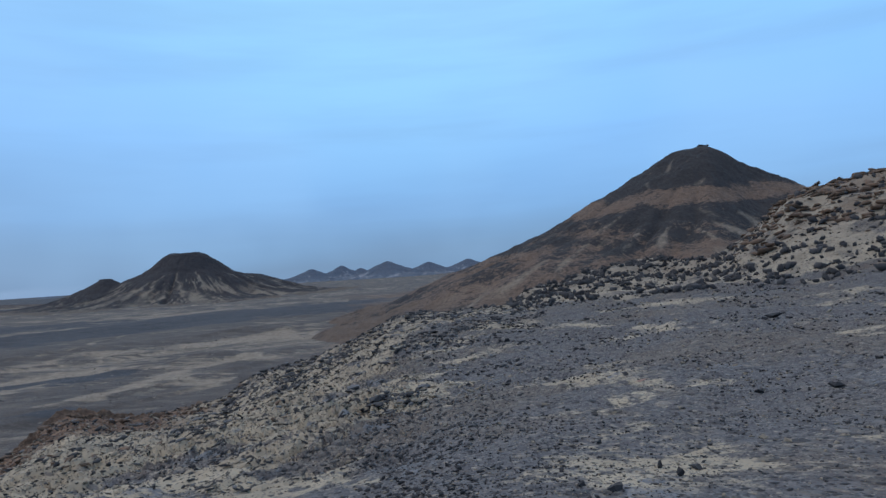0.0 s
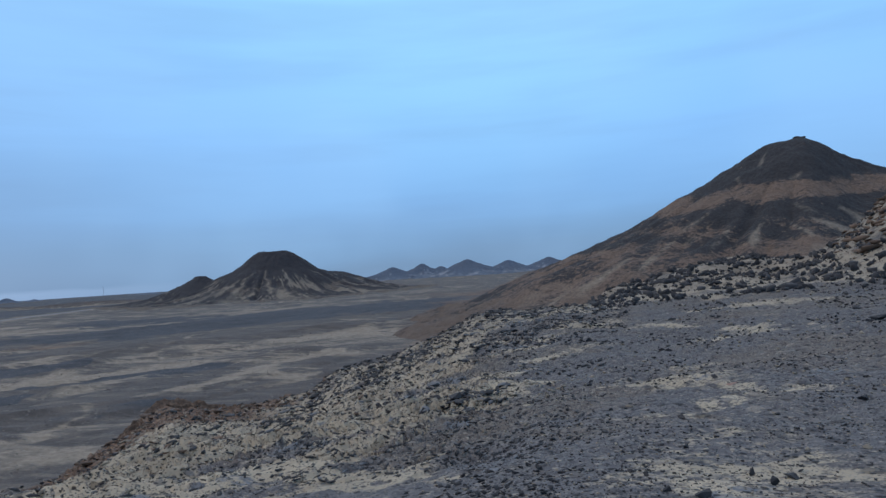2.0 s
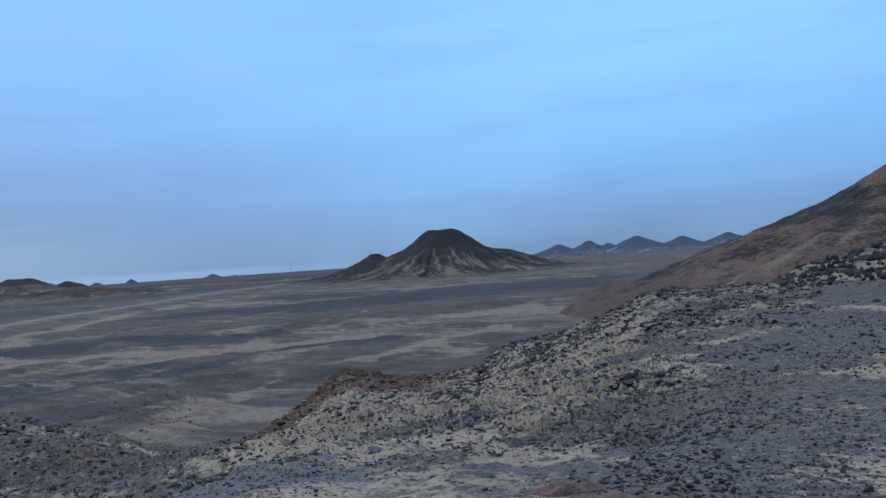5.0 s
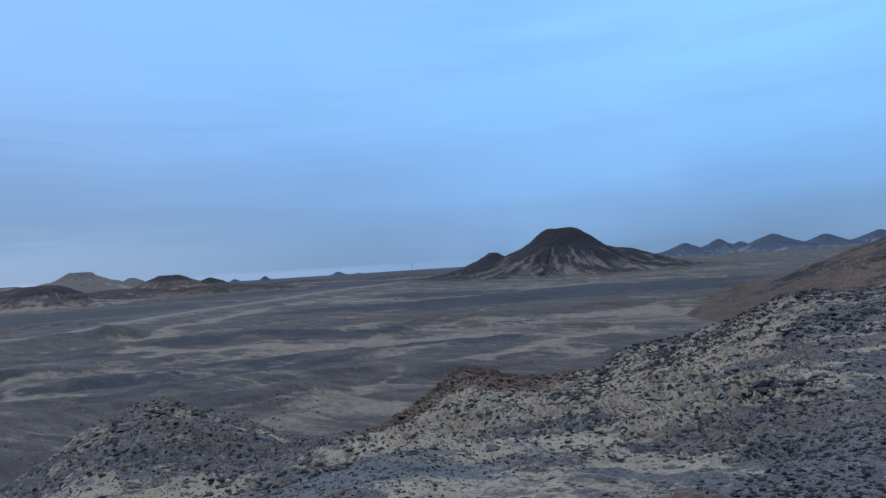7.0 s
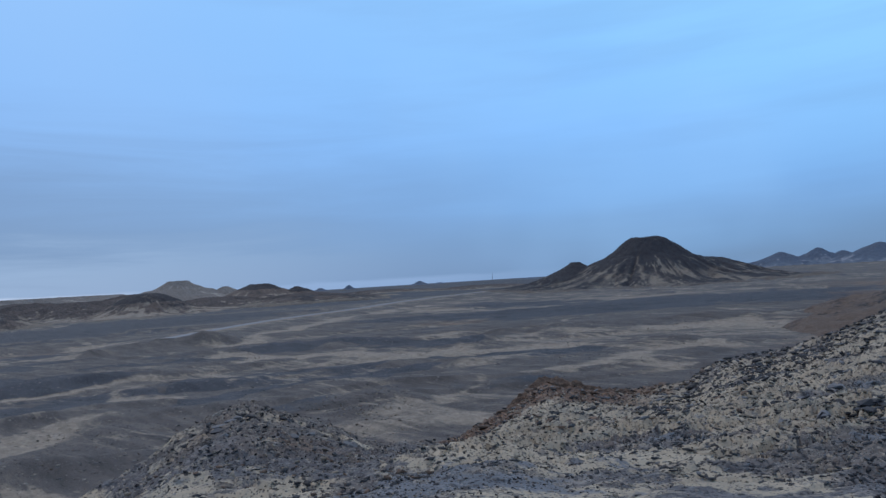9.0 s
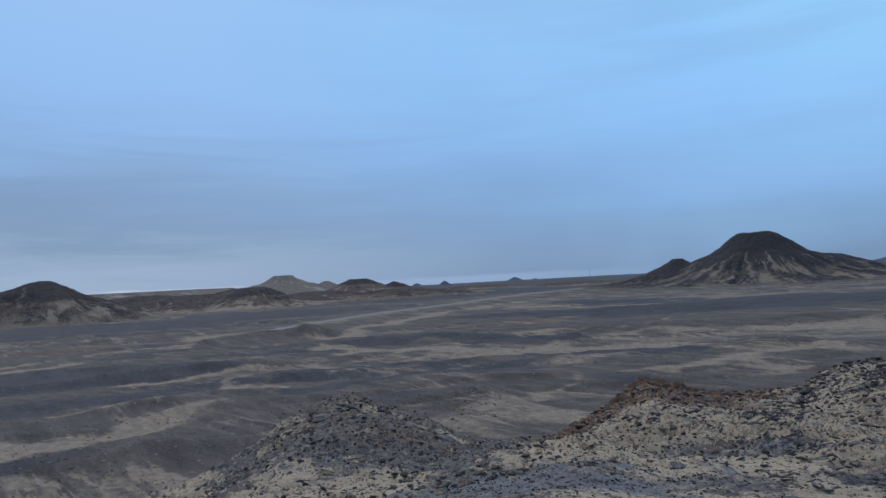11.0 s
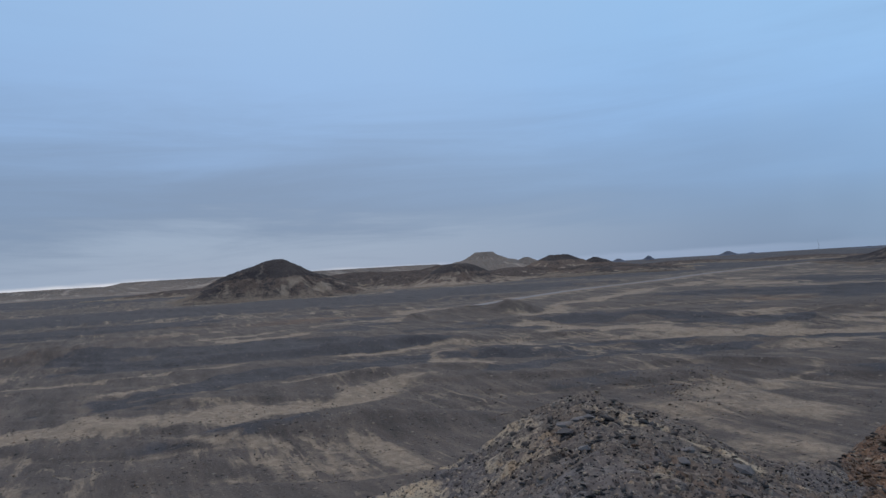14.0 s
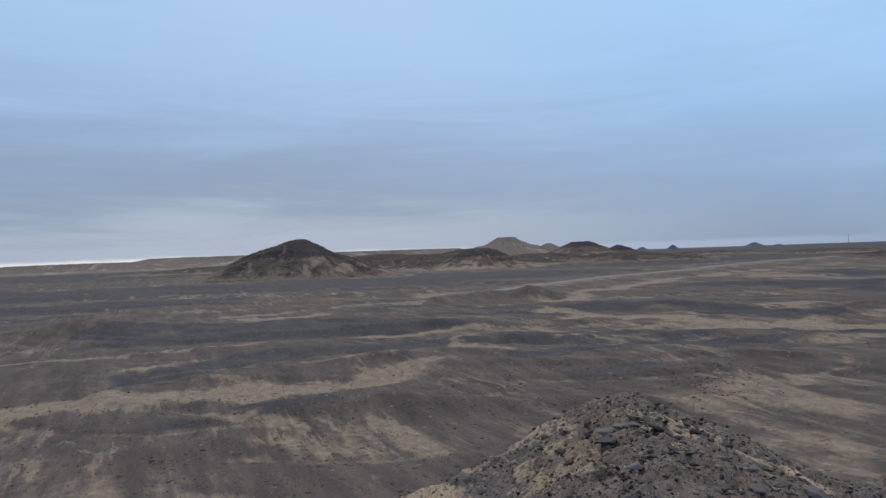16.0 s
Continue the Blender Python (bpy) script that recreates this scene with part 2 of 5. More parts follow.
def stone_material(name, a, b, seedshift=0.0):
    m, n = material(name)
    geo = n.put("ShaderNodeNewGeometry")
    each = n.math("ADD", n.math("MULTIPLY", geo.outputs["Random Per Island"], 0.5), n.math("MULTIPLY", n.put("ShaderNodeObjectInfo").outputs["Random"], 0.5))
    p = n.vector("ADD", geo.outputs["Position"], (seedshift, 0, 0))
    grain = n.noise(p, 14.0, 5.0, 0.65)
    col = n.mix(n.math("ADD", n.math("MULTIPLY", each, 0.8), n.math("MULTIPLY", n.math("SUBTRACT", grain, 0.5), 0.7)), (*a, 1), (*b, 1))
    dust = n.math("MULTIPLY", n.step(n.put("ShaderNodeSeparateXYZ", {0: geo.outputs["Normal"]}).outputs[2], 0.55, 1.0), n.step(grain, 0.45, 0.7))
    col = n.mix(n.math("MULTIPLY", dust, 0.14), col, (0.22, 0.19, 0.15, 1))
    finish(n, col, 0.85, grain, 0.5, 0.02)
    return m


M_GROUND = desert_material()
M_HILL = hill_material("dolerite_hill", (0.034, 0.033, 0.037), (0.205, 0.175, 0.138))
# distance haze is painted into these tones: paler and bluer than the rock
M_FAR_HAZED = hill_material("hazed_far_hill", (0.078, 0.099, 0.136), (0.25, 0.262, 0.29), 0.4, (0.098, 0.112, 0.140), 0.5)
M_PEAK = hill_material("big_peak", (0.034, 0.033, 0.035), (0.235, 0.195, 0.150), 1.5, (0.134, 0.095, 0.071), 0.85, (0.118, 0.087, 0.066))
M_PLATEAU = hill_material("plateau_rock", (0.165, 0.150, 0.135), (0.31, 0.281, 0.246), 0.4, (0.180, 0.158, 0.139), 0.7, (0.19, 0.167, 0.145))
M_FOOT = hill_material("foothill_rock", (0.078, 0.066, 0.061), (0.25, 0.212, 0.165), 0.6, (0.112, 0.088, 0.073), 0.9, (0.20, 0.170, 0.133))
M_CAP = hill_material("capped_hill", (0.036, 0.034, 0.037), (0.25, 0.213, 0.168), 1.0, (0.102, 0.080, 0.067), 0.9, (0.150, 0.126, 0.101))
M_STONE = stone_material("dark_stone", (0.013, 0.013, 0.015), (0.088, 0.084, 0.083))
M_BASALT = stone_material("black_basalt", (0.010, 0.010, 0.012), (0.072, 0.069, 0.071), 2.0)
M_BROWN_STONE = stone_material("brown_stone", (0.046, 0.031, 0.023), (0.205, 0.137, 0.094), 5.0)
M_GREY_STONE = stone_material("grey_shale", (0.060, 0.060, 0.065), (0.19, 0.188, 0.19), 6.0)
M_TAN_STONE = stone_material("tan_stone", (0.11, 0.090, 0.068), (0.36, 0.305, 0.23), 3.0)

# ================= numeric noise =================
rng = np.random.default_rng(7)
PERM = rng.permutation(512)
GRAD = np.stack([np.cos(np.arange(16) * np.pi / 8), np.sin(np.arange(16) * np.pi / 8)], -1)


def perlin(x, y, seed=0):
    xi, yi = np.floor(x).astype(int), np.floor(y).astype(int)
    fx, fy = x - xi, y - yi
    u, v = fx ** 3 * (fx * (fx * 6 - 15) + 10), fy ** 3 * (fy * (fy * 6 - 15) + 10)

    def corner(i, j):
        g = GRAD[PERM[(PERM[(xi + i + seed * 37) & 511] + yi + j) & 511] & 15]
        return g[..., 0] * (fx - i) + g[..., 1] * (fy - j)
    a, b = corner(0, 0), corner(1, 0)
    c, d = corner(0, 1), corner(1, 1)
    return (a + u * (b - a)) * (1 - v) + (c + u * (d - c)) * v


def fbm(x, y, octaves=4, gain=0.5, seed=0):
    s, amp, f = 0.0, 1.0, 1.0
    for o in range(octaves):
        s = s + amp * perlin(x * f, y * f, seed + o * 5)
        amp, f = amp * gain, f * 2.03
    return s * 1.4


def ridged(x, y, octaves=4, gain=0.5, seed=0):
    s, amp, f = 0.0, 1.0, 1.0
    for o in range(octaves):
        s = s + amp * (1 - np.abs(perlin(x * f, y * f, seed + o * 3)) * 2.6)
        amp, f = amp * gain, f * 2.1
    return s / 1.9


def smooth(v, lo, hi):
    t = np.clip((v - lo) / (hi - lo), 0, 1)
    return t * t * (3 - 2 * t)


def polar(az, r):
    a = np.radians(az)
    return -np.sin(a) * r, np.cos(a) * r


# ================= the lie of the land =================
# Stations round the standing place: bearing (left of north), distance, angle of sight.
# LIP: edge of the gravel terrace; BROW: edge of the knoll; BACK: the stony slope behind it.
LIP = ((-180, 12, -7), (-110, 12, -5), (-60, 14, -6.5), (-33, 16, -8.3), (-20, 18, -8.8), (-6, 20, -9.0), (3, 20, -9.6), (9, 16, -11.6),
       (17, 14, -13.0), (24, 13, -13.9), (30, 12, -14.2), (35, 11, -14.4), (40, 9.5, -15.5), (48, 11, -15.2), (56, 11, -14.3), (62, 9, -15.5), (70, 7, -17.5), (90, 6, -20), (130, 8, -16))
BROW = ((-180, 40, -3), (-110, 40, 1), (-60, 44, 0), (-33, 46, -2.0), (-27, 46, -2.7), (-14, 48, -3.4), (-5, 48, -3.8), (0, 50, -4.0), (3, 52, -3.7), (5, 52, -4.1),
        (7, 51, -5.0), (9, 50, -6.05), (11.7, 49, -7.0), (16, 47, -7.7), (17.5, 46, -8.5), (19.5, 45, -9.65), (24, 44, -10.15), (27, 43, -9.9), (30.3, 42, -9.1), (32, 40, -9.95),
        (34.3, 37, -11.5), (36.4, 33, -12.6), (37.7, 30, -13.3), (39.2, 25, -13.9), (41, 21.5, -14.0), (44, 21, -13.95), (46.4, 22, -13.0), (48.5, 22, -11.95),
        (52.3, 22, -10.2), (55.5, 22, -9.2), (57.7, 22, -9.95), (60.2, 21.7, -11.2), (62.6, 21, -12.8), (65, 20.6, -13.8), (68, 20, -15.0), (71.7, 19.5, -16.2), (80, 17, -18), (92, 12, -20), (130, 14, -13))
BACK = ((-180, 70, -3), (-110, 80, 8), (-60, 80, 7), (-33.4, 80, 5.0), (-29.6, 80, 4.3), (-27.3, 80, 3.7), (-24.8, 80, 1.5), (-22.2, 82, -0.1), (-18.8, 82, -0.6), (-15.3, 80, -0.6),
        (-12.5, 78, -1.1), (-8.7, 74, -1.95), (-5.8, 66, -2.95), (-3.0, 58, -4.4))
AZ = np.arange(-180, 180, 0.25)


def ring(stations, soften=3):
    """Distance and height of a ring of stations for every quarter degree."""
    a, r, e = (np.array(c, float) for c in zip(*stations))
    a, r, e = np.append(a, a[0] + 360), np.append(r, r[0]), np.append(e, e[0])
    k = np.exp(-0.5 * (np.arange(-9, 10) / soften) ** 2)
    k /= k.sum()

    def soft(v):
        v = np.interp(AZ, a, v)
        return np.convolve(np.concatenate([v[-9:], v, v[:9]]), k, "valid")
    rr = soft(r)
    return rr, soft(r * 0 + np.tan(np.radians(e))) * rr


R1, Z1 = ring(LIP)
R2, Z2 = ring(BROW, 2)
rb, zb = ring(BACK + ((1, 64, -7.5), (10, 62, -10), (30, 54, -14), (40, 24, -20), (60, 30, -24), (100, 20, -28), (150, 40, -10)), 2)
BACK_ON = smooth(-AZ, 1.0, 5.0) * smooth(AZ + 180, 0, 30)
R3 = np.maximum(BACK_ON * rb + (1 - BACK_ON) * (R2 + 8), R2 + 6)
Z3 = BACK_ON * zb + (1 - BACK_ON) * (Z2 - 3.4)


def at_az(table, az):
    f = (az + 180) / 0.25
    i = np.floor(f).astype(int)
    f = f - i
    return table[i % 1440] * (1 - f) + table[(i + 1) % 1440] * f


def hermite(r, r0, z0, s0, r1, z1, s1):
    h = r1 - r0
    t = np.clip((r - r0) / h, 0, 1)
    return (2 * t ** 3 - 3 * t ** 2 + 1) * z0 + (t ** 3 - 2 * t ** 2 + t) * h * s0 + (3 * t ** 2 - 2 * t ** 3) * z1 + (t ** 3 - t ** 2) * h * s1


def knoll(x, y):
    """Height of the stony knoll, relative to the eye, and how far one is past its brow."""
    r, az = np.hypot(x, y), np.degrees(np.arctan2(-x, y))
    r1, z1, r2, z2, r3, z3 = (at_az(t, az) for t in (R1, Z1, R2, Z2, R3, Z3))
    back = at_az(BACK_ON, az)
    s1 = np.clip((z2 + 1.65) / r2, -0.30, 0.12)
    s2 = back * np.clip((z3 - z1) / (r3 - r1), -0.3, 0.3) + (1 - back) * -0.05
    z = np.where(r < r1, hermite(r, 0, -1.65, -0.03, r1, z1, s1), hermite(r, r1, z1, s1, r2, z2, s2))
    s3 = back * 0.12 + (1 - back) * -0.55
    z = np.where(r > r2, hermite(r, r2, z2, s2, r3, z3, s3), z)
    past = np.maximum(r - r3, 0)
    fall = 0.5 * past * smooth(past, -4, 14)
    return np.where(r > r3, z3 - fall + s3 * past * np.exp(-past / 6) * back, z), r, az, r1, r2, r3, back


HUMMOCKS = (  # bearing, distance, height, length across, length along
    (60.6, 372, 7.5, 30, 18), (57.6, 362, 4.0, 14, 12), (45.0, 136, 2.3, 13, 18), (66.5, 345, 3.0, 16, 9), (53, 300, 1.4, 50, 12), (77.5, 113, 2.6, 20, 7), (68, 116, 2.0, 14, 6), (71, 160, 1.6, 14, 4),
    (36.8, 265, 3.2, 20, 12), (30, 300, 2.2, 35, 16), (88, 100, 1.5, 16, 7), (93, 290, 3.5, 30, 14), (47, 300, 1.4, 55, 14), (42, 205, 2.4, 34, 10), (61, 200, 2.4, 24, 8), (70, 235, 2.4, 40, 9),
    (14, 330, 2.5, 40, 12), (21, 230, 2.2, 28, 9))
# dry washes of sand, thin threads of it, flats of slate-grey gravel, ochre banks: half width, then bearings and distances along them
WASHES = (
    (6.5, ((100, 143), (91.6, 141), (88.7, 138), (85.7, 136), (82.5, 135), (80.3, 137))), (4.2, ((82.5, 136), (80.3, 138), (77.3, 137), (74.6, 138), (72.5, 139), (71.1, 144), (69.4, 149), (67.6, 152), (65.5, 154))),
    (3.6, ((62.1, 207), (63.7, 206), (64.9, 197), (63.7, 189), (62.0, 168), (60.8, 162))), (4.5, ((89.8, 169), (87.7, 178), (85.6, 187), (84.0, 189))), (7, ((58.4, 352), (57.0, 347), (55.6, 320), (54.3, 382), (53.3, 420), (51.9, 425))),
    (8, ((57.4, 289), (55.3, 284), (53.7, 263), (51.7, 258), (49.7, 259), (47.5, 256), (45.7, 243), (43.8, 237), (40.4, 239))))
MORE_WASHES = (
    (6, ((81.7, 299), (78.4, 290), (76.1, 303))), (8, ((83.3, 320), (80.7, 320), (77.4, 326), (74.0, 340), (70.9, 356), (68.1, 341))), (4, ((72.4, 218), (69.6, 221), (67.5, 220), (65.4, 228), (63.0, 230))),
    (7, ((51.9, 425), (50.6, 447), (48.4, 488), (44.0, 580), (40.2, 685))), (4.5, ((28.2, 169), (25.5, 177), (23.9, 187), (21.8, 205), (20.1, 218), (16, 225))),
    (3.5, ((23.9, 187), (22.5, 177), (21.2, 174))), (6, ((43.1, 238), (39.6, 235), (35.9, 238), (31.9, 243), (28.5, 247))))
THREADS = (
    (3, ((100, 216), (91.5, 213), (88.6, 204), (84.6, 215), (79.5, 221))), (2.2, ((89.2, 161), (85.6, 162), (80.8, 167), (75.9, 164), (71.7, 158), (66.0, 165), (62.0, 188))), (2, ((91.6, 147), (88.7, 155), (85.6, 153), (82.5, 149))),
    (9, ((67.4, 427), (65.3, 429), (62.9, 375))), (5, ((57.4, 239), (55.0, 250), (52.4, 261))), (4, ((59.9, 195), (57.1, 198), (53.4, 209), (50.1, 231), (47.5, 234))),
    (1.9, ((85.7, 121), (83.9, 113), (81.9, 112))), (7, ((40.4, 293), (38.1, 306), (34.1, 296), (30.4, 297), (26.0, 294))))
MORE_THREADS = (
    (1.9, ((36.3, 169), (35.9, 158), (36.6, 152), (38.4, 148), (40.2, 137))),
    (7, ((37.3, 246), (34.6, 256), (31.6, 286), (26.0, 292), (20.0, 299), (14, 312))), (4.5, ((39.2, 191), (36.9, 196), (34.3, 210), (30.9, 224))), (3.5, ((38.8, 290), (37.9, 258), (36.4, 246))), (4, ((29.9, 299), (29.1, 318), (28.1, 360), (26.3, 388))),
    (3.5, ((26.0, 162), (22.4, 167), (18.6, 181))), (8, ((18.5, 303), (14.6, 319), (9.6, 375))), (8, ((21.0, 294), (16.6, 306), (11.6, 301), (7.8, 289))), (6, ((27.9, 245), (23.2, 220), (18.9, 221), (13.6, 216))), (4.5, ((32.2, 170), (30, 168), (28.2, 169))))
FLATS = (
    (10, ((89, 158), (87.1, 163), (83.7, 175), (79.8, 184), (75.8, 177), (71.0, 176), (66.0, 192))), (105, ((105, 720), (91.4, 700), (85.4, 670), (79.0, 640), (72.2, 612), (65.3, 662), (60.0, 757))), (12, ((91.5, 270), (87.0, 279), (82.4, 264), (78.4, 263), (72.3, 254), (67.1, 234))),
    (10, ((91.5, 243), (88.0, 236), (82.4, 238), (77.5, 231), (72.4, 227))), (26, ((100, 470), (91.4, 463), (88.5, 446), (85.4, 453))), (8, ((64.3, 272), (59.8, 281), (55.7, 275))))
MORE_FLATS = (
    (7, ((60.2, 197), (51.7, 214), (45.4, 210), (40.4, 222))), (6, ((58.5, 159), (51.8, 170), (45.4, 190), (40.4, 194))), (48, ((37.7, 450), (34.9, 441), (28.7, 440), (24.8, 462), (18.4, 500), (9.5, 561))), (9, ((42.7, 275), (39.5, 262), (36.4, 260))),
    (8, ((52.7, 296), (47.9, 300), (43.2, 290))), (9, ((38.7, 225), (32.1, 228), (26.1, 226))), (28, ((34.2, 600), (28.9, 580), (23.0, 540), (16.5, 509), (9.6, 468))), (60, ((56, 1000), (48, 960), (41, 1150), (36, 1350))))
OCHRE = (
    (26, ((86.5, 362), (84, 372), (82.3, 380), (79.0, 385), (75.7, 392), (73.0, 410))), (13, ((41.2, 372), (38.5, 378), (35.8, 381))))
ROAD = ((61.2, 396), (60.4, 408), (59, 425), (53.5, 520), (46.3, 640), (41.5, 816), (36, 1010), (33, 1170), (30.5, 1450), (28.5, 2000))


def stretch(line, count):
    """Points spread evenly along a smooth line given by bearings and distances."""
    a, d = (np.array(c, float) for c in zip(*line))
    t, u = np.arange(len(a)), np.linspace(0, len(a) - 1, count)
    k = np.array([0.25, 0.5, 0.25])
    px, py = polar(np.interp(u, t, a), np.exp(np.interp(u, t, np.log(d))))
    for _ in range(count // 6):
        px[1:-1], py[1:-1] = np.convolve(px, k, "valid"), np.convolve(py, k, "valid")
    return px, py


def away(x, y, line, count=24, reach=120.0):
    """Distance from every point to a line, worked out only near it."""
    px, py = stretch(line, count)
    out = np.full(x.shape, 1e6)
    near = (x > px.min() - reach) & (x < px.max() + reach) & (y > py.min() - reach) & (y < py.max() + reach)
    xs, ys = x[near], y[near]
    best = np.full(xs.shape, 1e12)
    for i in range(count - 1):
        dx, dy = px[i + 1] - px[i], py[i + 1] - py[i]
        t = np.clip(((xs - px[i]) * dx + (ys - py[i]) * dy) / (dx * dx + dy * dy + 1e-9), 0, 1)
        best = np.minimum(best, (xs - px[i] - t * dx) ** 2 + (ys - py[i] - t * dy) ** 2)
    out[near] = np.sqrt(best)
    return out


ROAD_Z = 2.0


def banks(x, y):
    """Coordinates drawn out along the banks."""
    return (x * math.cos(GRAIN) + y * math.sin(GRAIN)) / 3.4, -x * math.sin(GRAIN) + y * math.cos(GRAIN)


def scarps(u, v):
    """Low terraces: height in steps, and a mask of the step faces."""
    q = 2.9 * fbm(u / 62, v / 62, 3, 0.42, 23) + 0.22 * fbm(u / 11, v / 11, 3, 0.5, 25)
    f = q - np.floor(q)
    return np.floor(q) + smooth(f, 0.38, 0.62), np.exp(-((f - 0.36) / 0.075) ** 2), smooth(0.5 + 0.5 * np.sin(np.pi * (q - 0.45)), 0.44, 0.56)


def plain(x, y):
    r = np.hypot(x, y)
    u, v = banks(x, y)
    swell = fbm(u / 90, v / 90, 4, 0.5, 3)
    z = 0.9 * swell + 0.8 * ridged(u / 24, v / 24, 3, 0.5, 9) - 0.7 + 0.75 * scarps(u, v)[0] + 0.25 * fbm(x / 9, y / 9, 3, 0.5, 19) * (1 - smooth(r, 250, 500))
    z = z * smooth(r, 40, 160) * (1 - 0.75 * smooth(r, 1200, 3000))
    for az, d, h, across, along in HUMMOCKS:
        hx, hy = polar(az, d)
        a = math.radians(az)
        e, f = (x - hx) * math.cos(a) + (y - hy) * math.sin(a), -(x - hx) * math.sin(a) + (y - hy) * math.cos(a)
        q = (e / across) ** 2 + (f / along) ** 2
        z = z + h * np.exp(-q * 1.2) * (1 + 0.35 * fbm(x / 14, y / 14, 3, 0.5, 21))
    k = np.exp(-(away(x, y, ROAD, 60, 110.0) / 34) ** 4)
    return z * (1 - k) + (ROAD_Z - 0.35) * k


def ribs(x, y, r, az, r1, r2):
    """Broken ribs of dark rock below the brow."""
    zone = smooth(az, -6, 2) * (1 - smooth(az, 31, 34)) * smooth(r, np.minimum(r1 + 2, r2 - 18), r2 - 6) * (1 - 0.6 * smooth(az, 18, 24))
    return zone * smooth(ridged(x / 8 + 0.35 * fbm(x / 6, y / 6, 3, 0.5, 97), y / 8, 2, 0.5, 99), 0.62, 0.86)


def crest(r, az, r2):
    """The ironstone crest of the spur and its outer face."""
    top = np.exp(-((az - 28.5) / 5.5) ** 2) * smooth(r, r2 - 17, r2 - 8)
    face = smooth(az, 30.5, 33) * (1 - smooth(az, 39, 41)) * smooth(r, r2 - 12, r2 - 6)
    return np.maximum(top, face)


def land(x, y, cover=True):
    """Height of the ground, and its cover: sand, rust, near, shale, slate, bedded."""
    k, r, az, r1, r2, r3, back = knoll(x, y)
    zp = plain(x, y)
    zk = EYE_Z + k
    grow = smooth(r, 2.5, 12)
    rub = smooth(fbm(x / 5, y / 5, 2, 0.5, 61), -0.2, 0.4)
    zk = zk + grow * (0.16 * fbm(x / 3.1, y / 3.1, 4, 0.55, 2) + (0.03 + 0.05 * rub) * ridged(x / 0.8, y / 0.8, 3, 0.55, 4) - 0.03)
    zk = zk + 0.05 * fbm(x / 0.5, y / 0.5, 2, 0.5, 63) * smooth(r, 6, 20) + 0.9 * fbm(x / 9, y / 9, 3, 0.5, 8) * smooth(r, 45, 70)
    bx, by = x * math.cos(BEDDING) + y * math.sin(BEDDING), -x * math.sin(BEDDING) + y * math.cos(BEDDING)
    ledge = fbm(bx / 9, by / 2.4, 4, 0.5, 65) * 3
    f = ledge - np.floor(ledge)
    zk = zk + 0.26 * smooth(r, 6, 14) * smooth(az, 0, 8) * (1 - back) * (smooth(f, 0.40, 0.50) - f)
    fines = fbm(bx / 2.2, by / 0.55, 3, 0.55, 67) * 2
    f = fines - np.floor(fines)
    zk = zk + 0.07 * smooth(r, 6, 12) * smooth(az, -2, 6) * (1 - smooth(az, 42, 48)) * (smooth(f, 0.40, 0.50) - f)
    rib = ribs(x, y, r, az, r1, r2)
    zk = zk + 0.22 * rib
    d = zk - zp
    z = zp + 0.5 * (d + np.sqrt(d * d + 1.2)) * smooth(d, -6, 2)
    if not cover:
        return z
    on = smooth(d, -0.5, 2.0)
    u, v = banks(x, y)
    # the plain: washes of sand between dark gravel flats
    wx, wy = x + 4.5 * fbm(x / 28, y / 28, 4, 0.55, 91), y + 4.5 * fbm(x / 28 + 7, y / 28, 4, 0.55, 93)
    wadi = ridged(u / 90 + 0.4 * fbm(x / 60, y / 60, 3, 0.5, 31), v / 90, 3, 0.55, 13)
    sand_p = 0.19 + 0.40 * (wadi - 0.55) - 0.10 * plain_high(zp) + 0.18 * fbm(x / 320, y / 320, 2, 0.5, 17)
    ragged = fbm(x / 11, y / 11, 4, 0.55, 33)
    patchy = np.clip(0.75 + 0.9 * fbm(x / 35, y / 35, 3, 0.5, 35), 0.1, 1.3)
    _, foot, face = scarps(u, v)
    far_dark = smooth(r, 900, 1500) * smooth(az, 22, 30)
    sand_p = sand_p + 0.20 * smooth(ridged(u / 60 + 3, v / 60, 4, 0.6, 15), 0.66, 1.0) + 0.26 * foot * patchy - 0.10 * face
    sand_p = sand_p - 0.30 * far_dark
    slate = 0.04 + 0.55 * far_dark + 0.38 * face * patchy + 0.24 * fbm(u / 70, v / 70, 3, 0.5, 71)
    sand_p = sand_p + smooth(az, 2, 10) * (1 - smooth(az, 40, 52)) * (0.17 * smooth(r, 170, 215) * (1 - smooth(r, 310, 370)) + 0.16 * smooth(r, 480, 560) * (1 - smooth(r, 900, 1200)))
    sand_p = sand_p - 0.16 * smooth(az, 66, 76) * smooth(r, 140, 160) * (1 - smooth(r, 420, 560))
    sand_p = sand_p + 0.06 * smooth(az, 50, 60) * (1 - smooth(r, 112, 130))
    for half, line in FLATS + MORE_FLATS:
        g = np.exp(-(away(wx, wy, line, 20, half * 4) / half * (1 + 0.3 * ragged)) ** 2)
        slate, sand_p = slate + 1.05 * g, sand_p - 0.55 * g
    for lines, k in ((WASHES, 1.0), (MORE_WASHES, 0.9), (THREADS, 0.66), (MORE_THREADS, 0.62)):
        for half, line in lines:
            g = np.exp(-(away(wx, wy, line, 24, half * 6) / (half * 0.8) * (1 + 0.4 * ragged)) ** 2) * np.clip(0.5 + 0.5 * patchy, 0.5, 1.1)
            sand_p, slate = sand_p + k * g, slate - 0.6 * g
    # a smooth drift fills the bowl between the mound and the spur
    drift = smooth(az, 32, 37) * (1 - smooth(az, 44, 50)) * (1 - smooth(r, 128, 152)) * (0.9 + 0.15 * ragged)
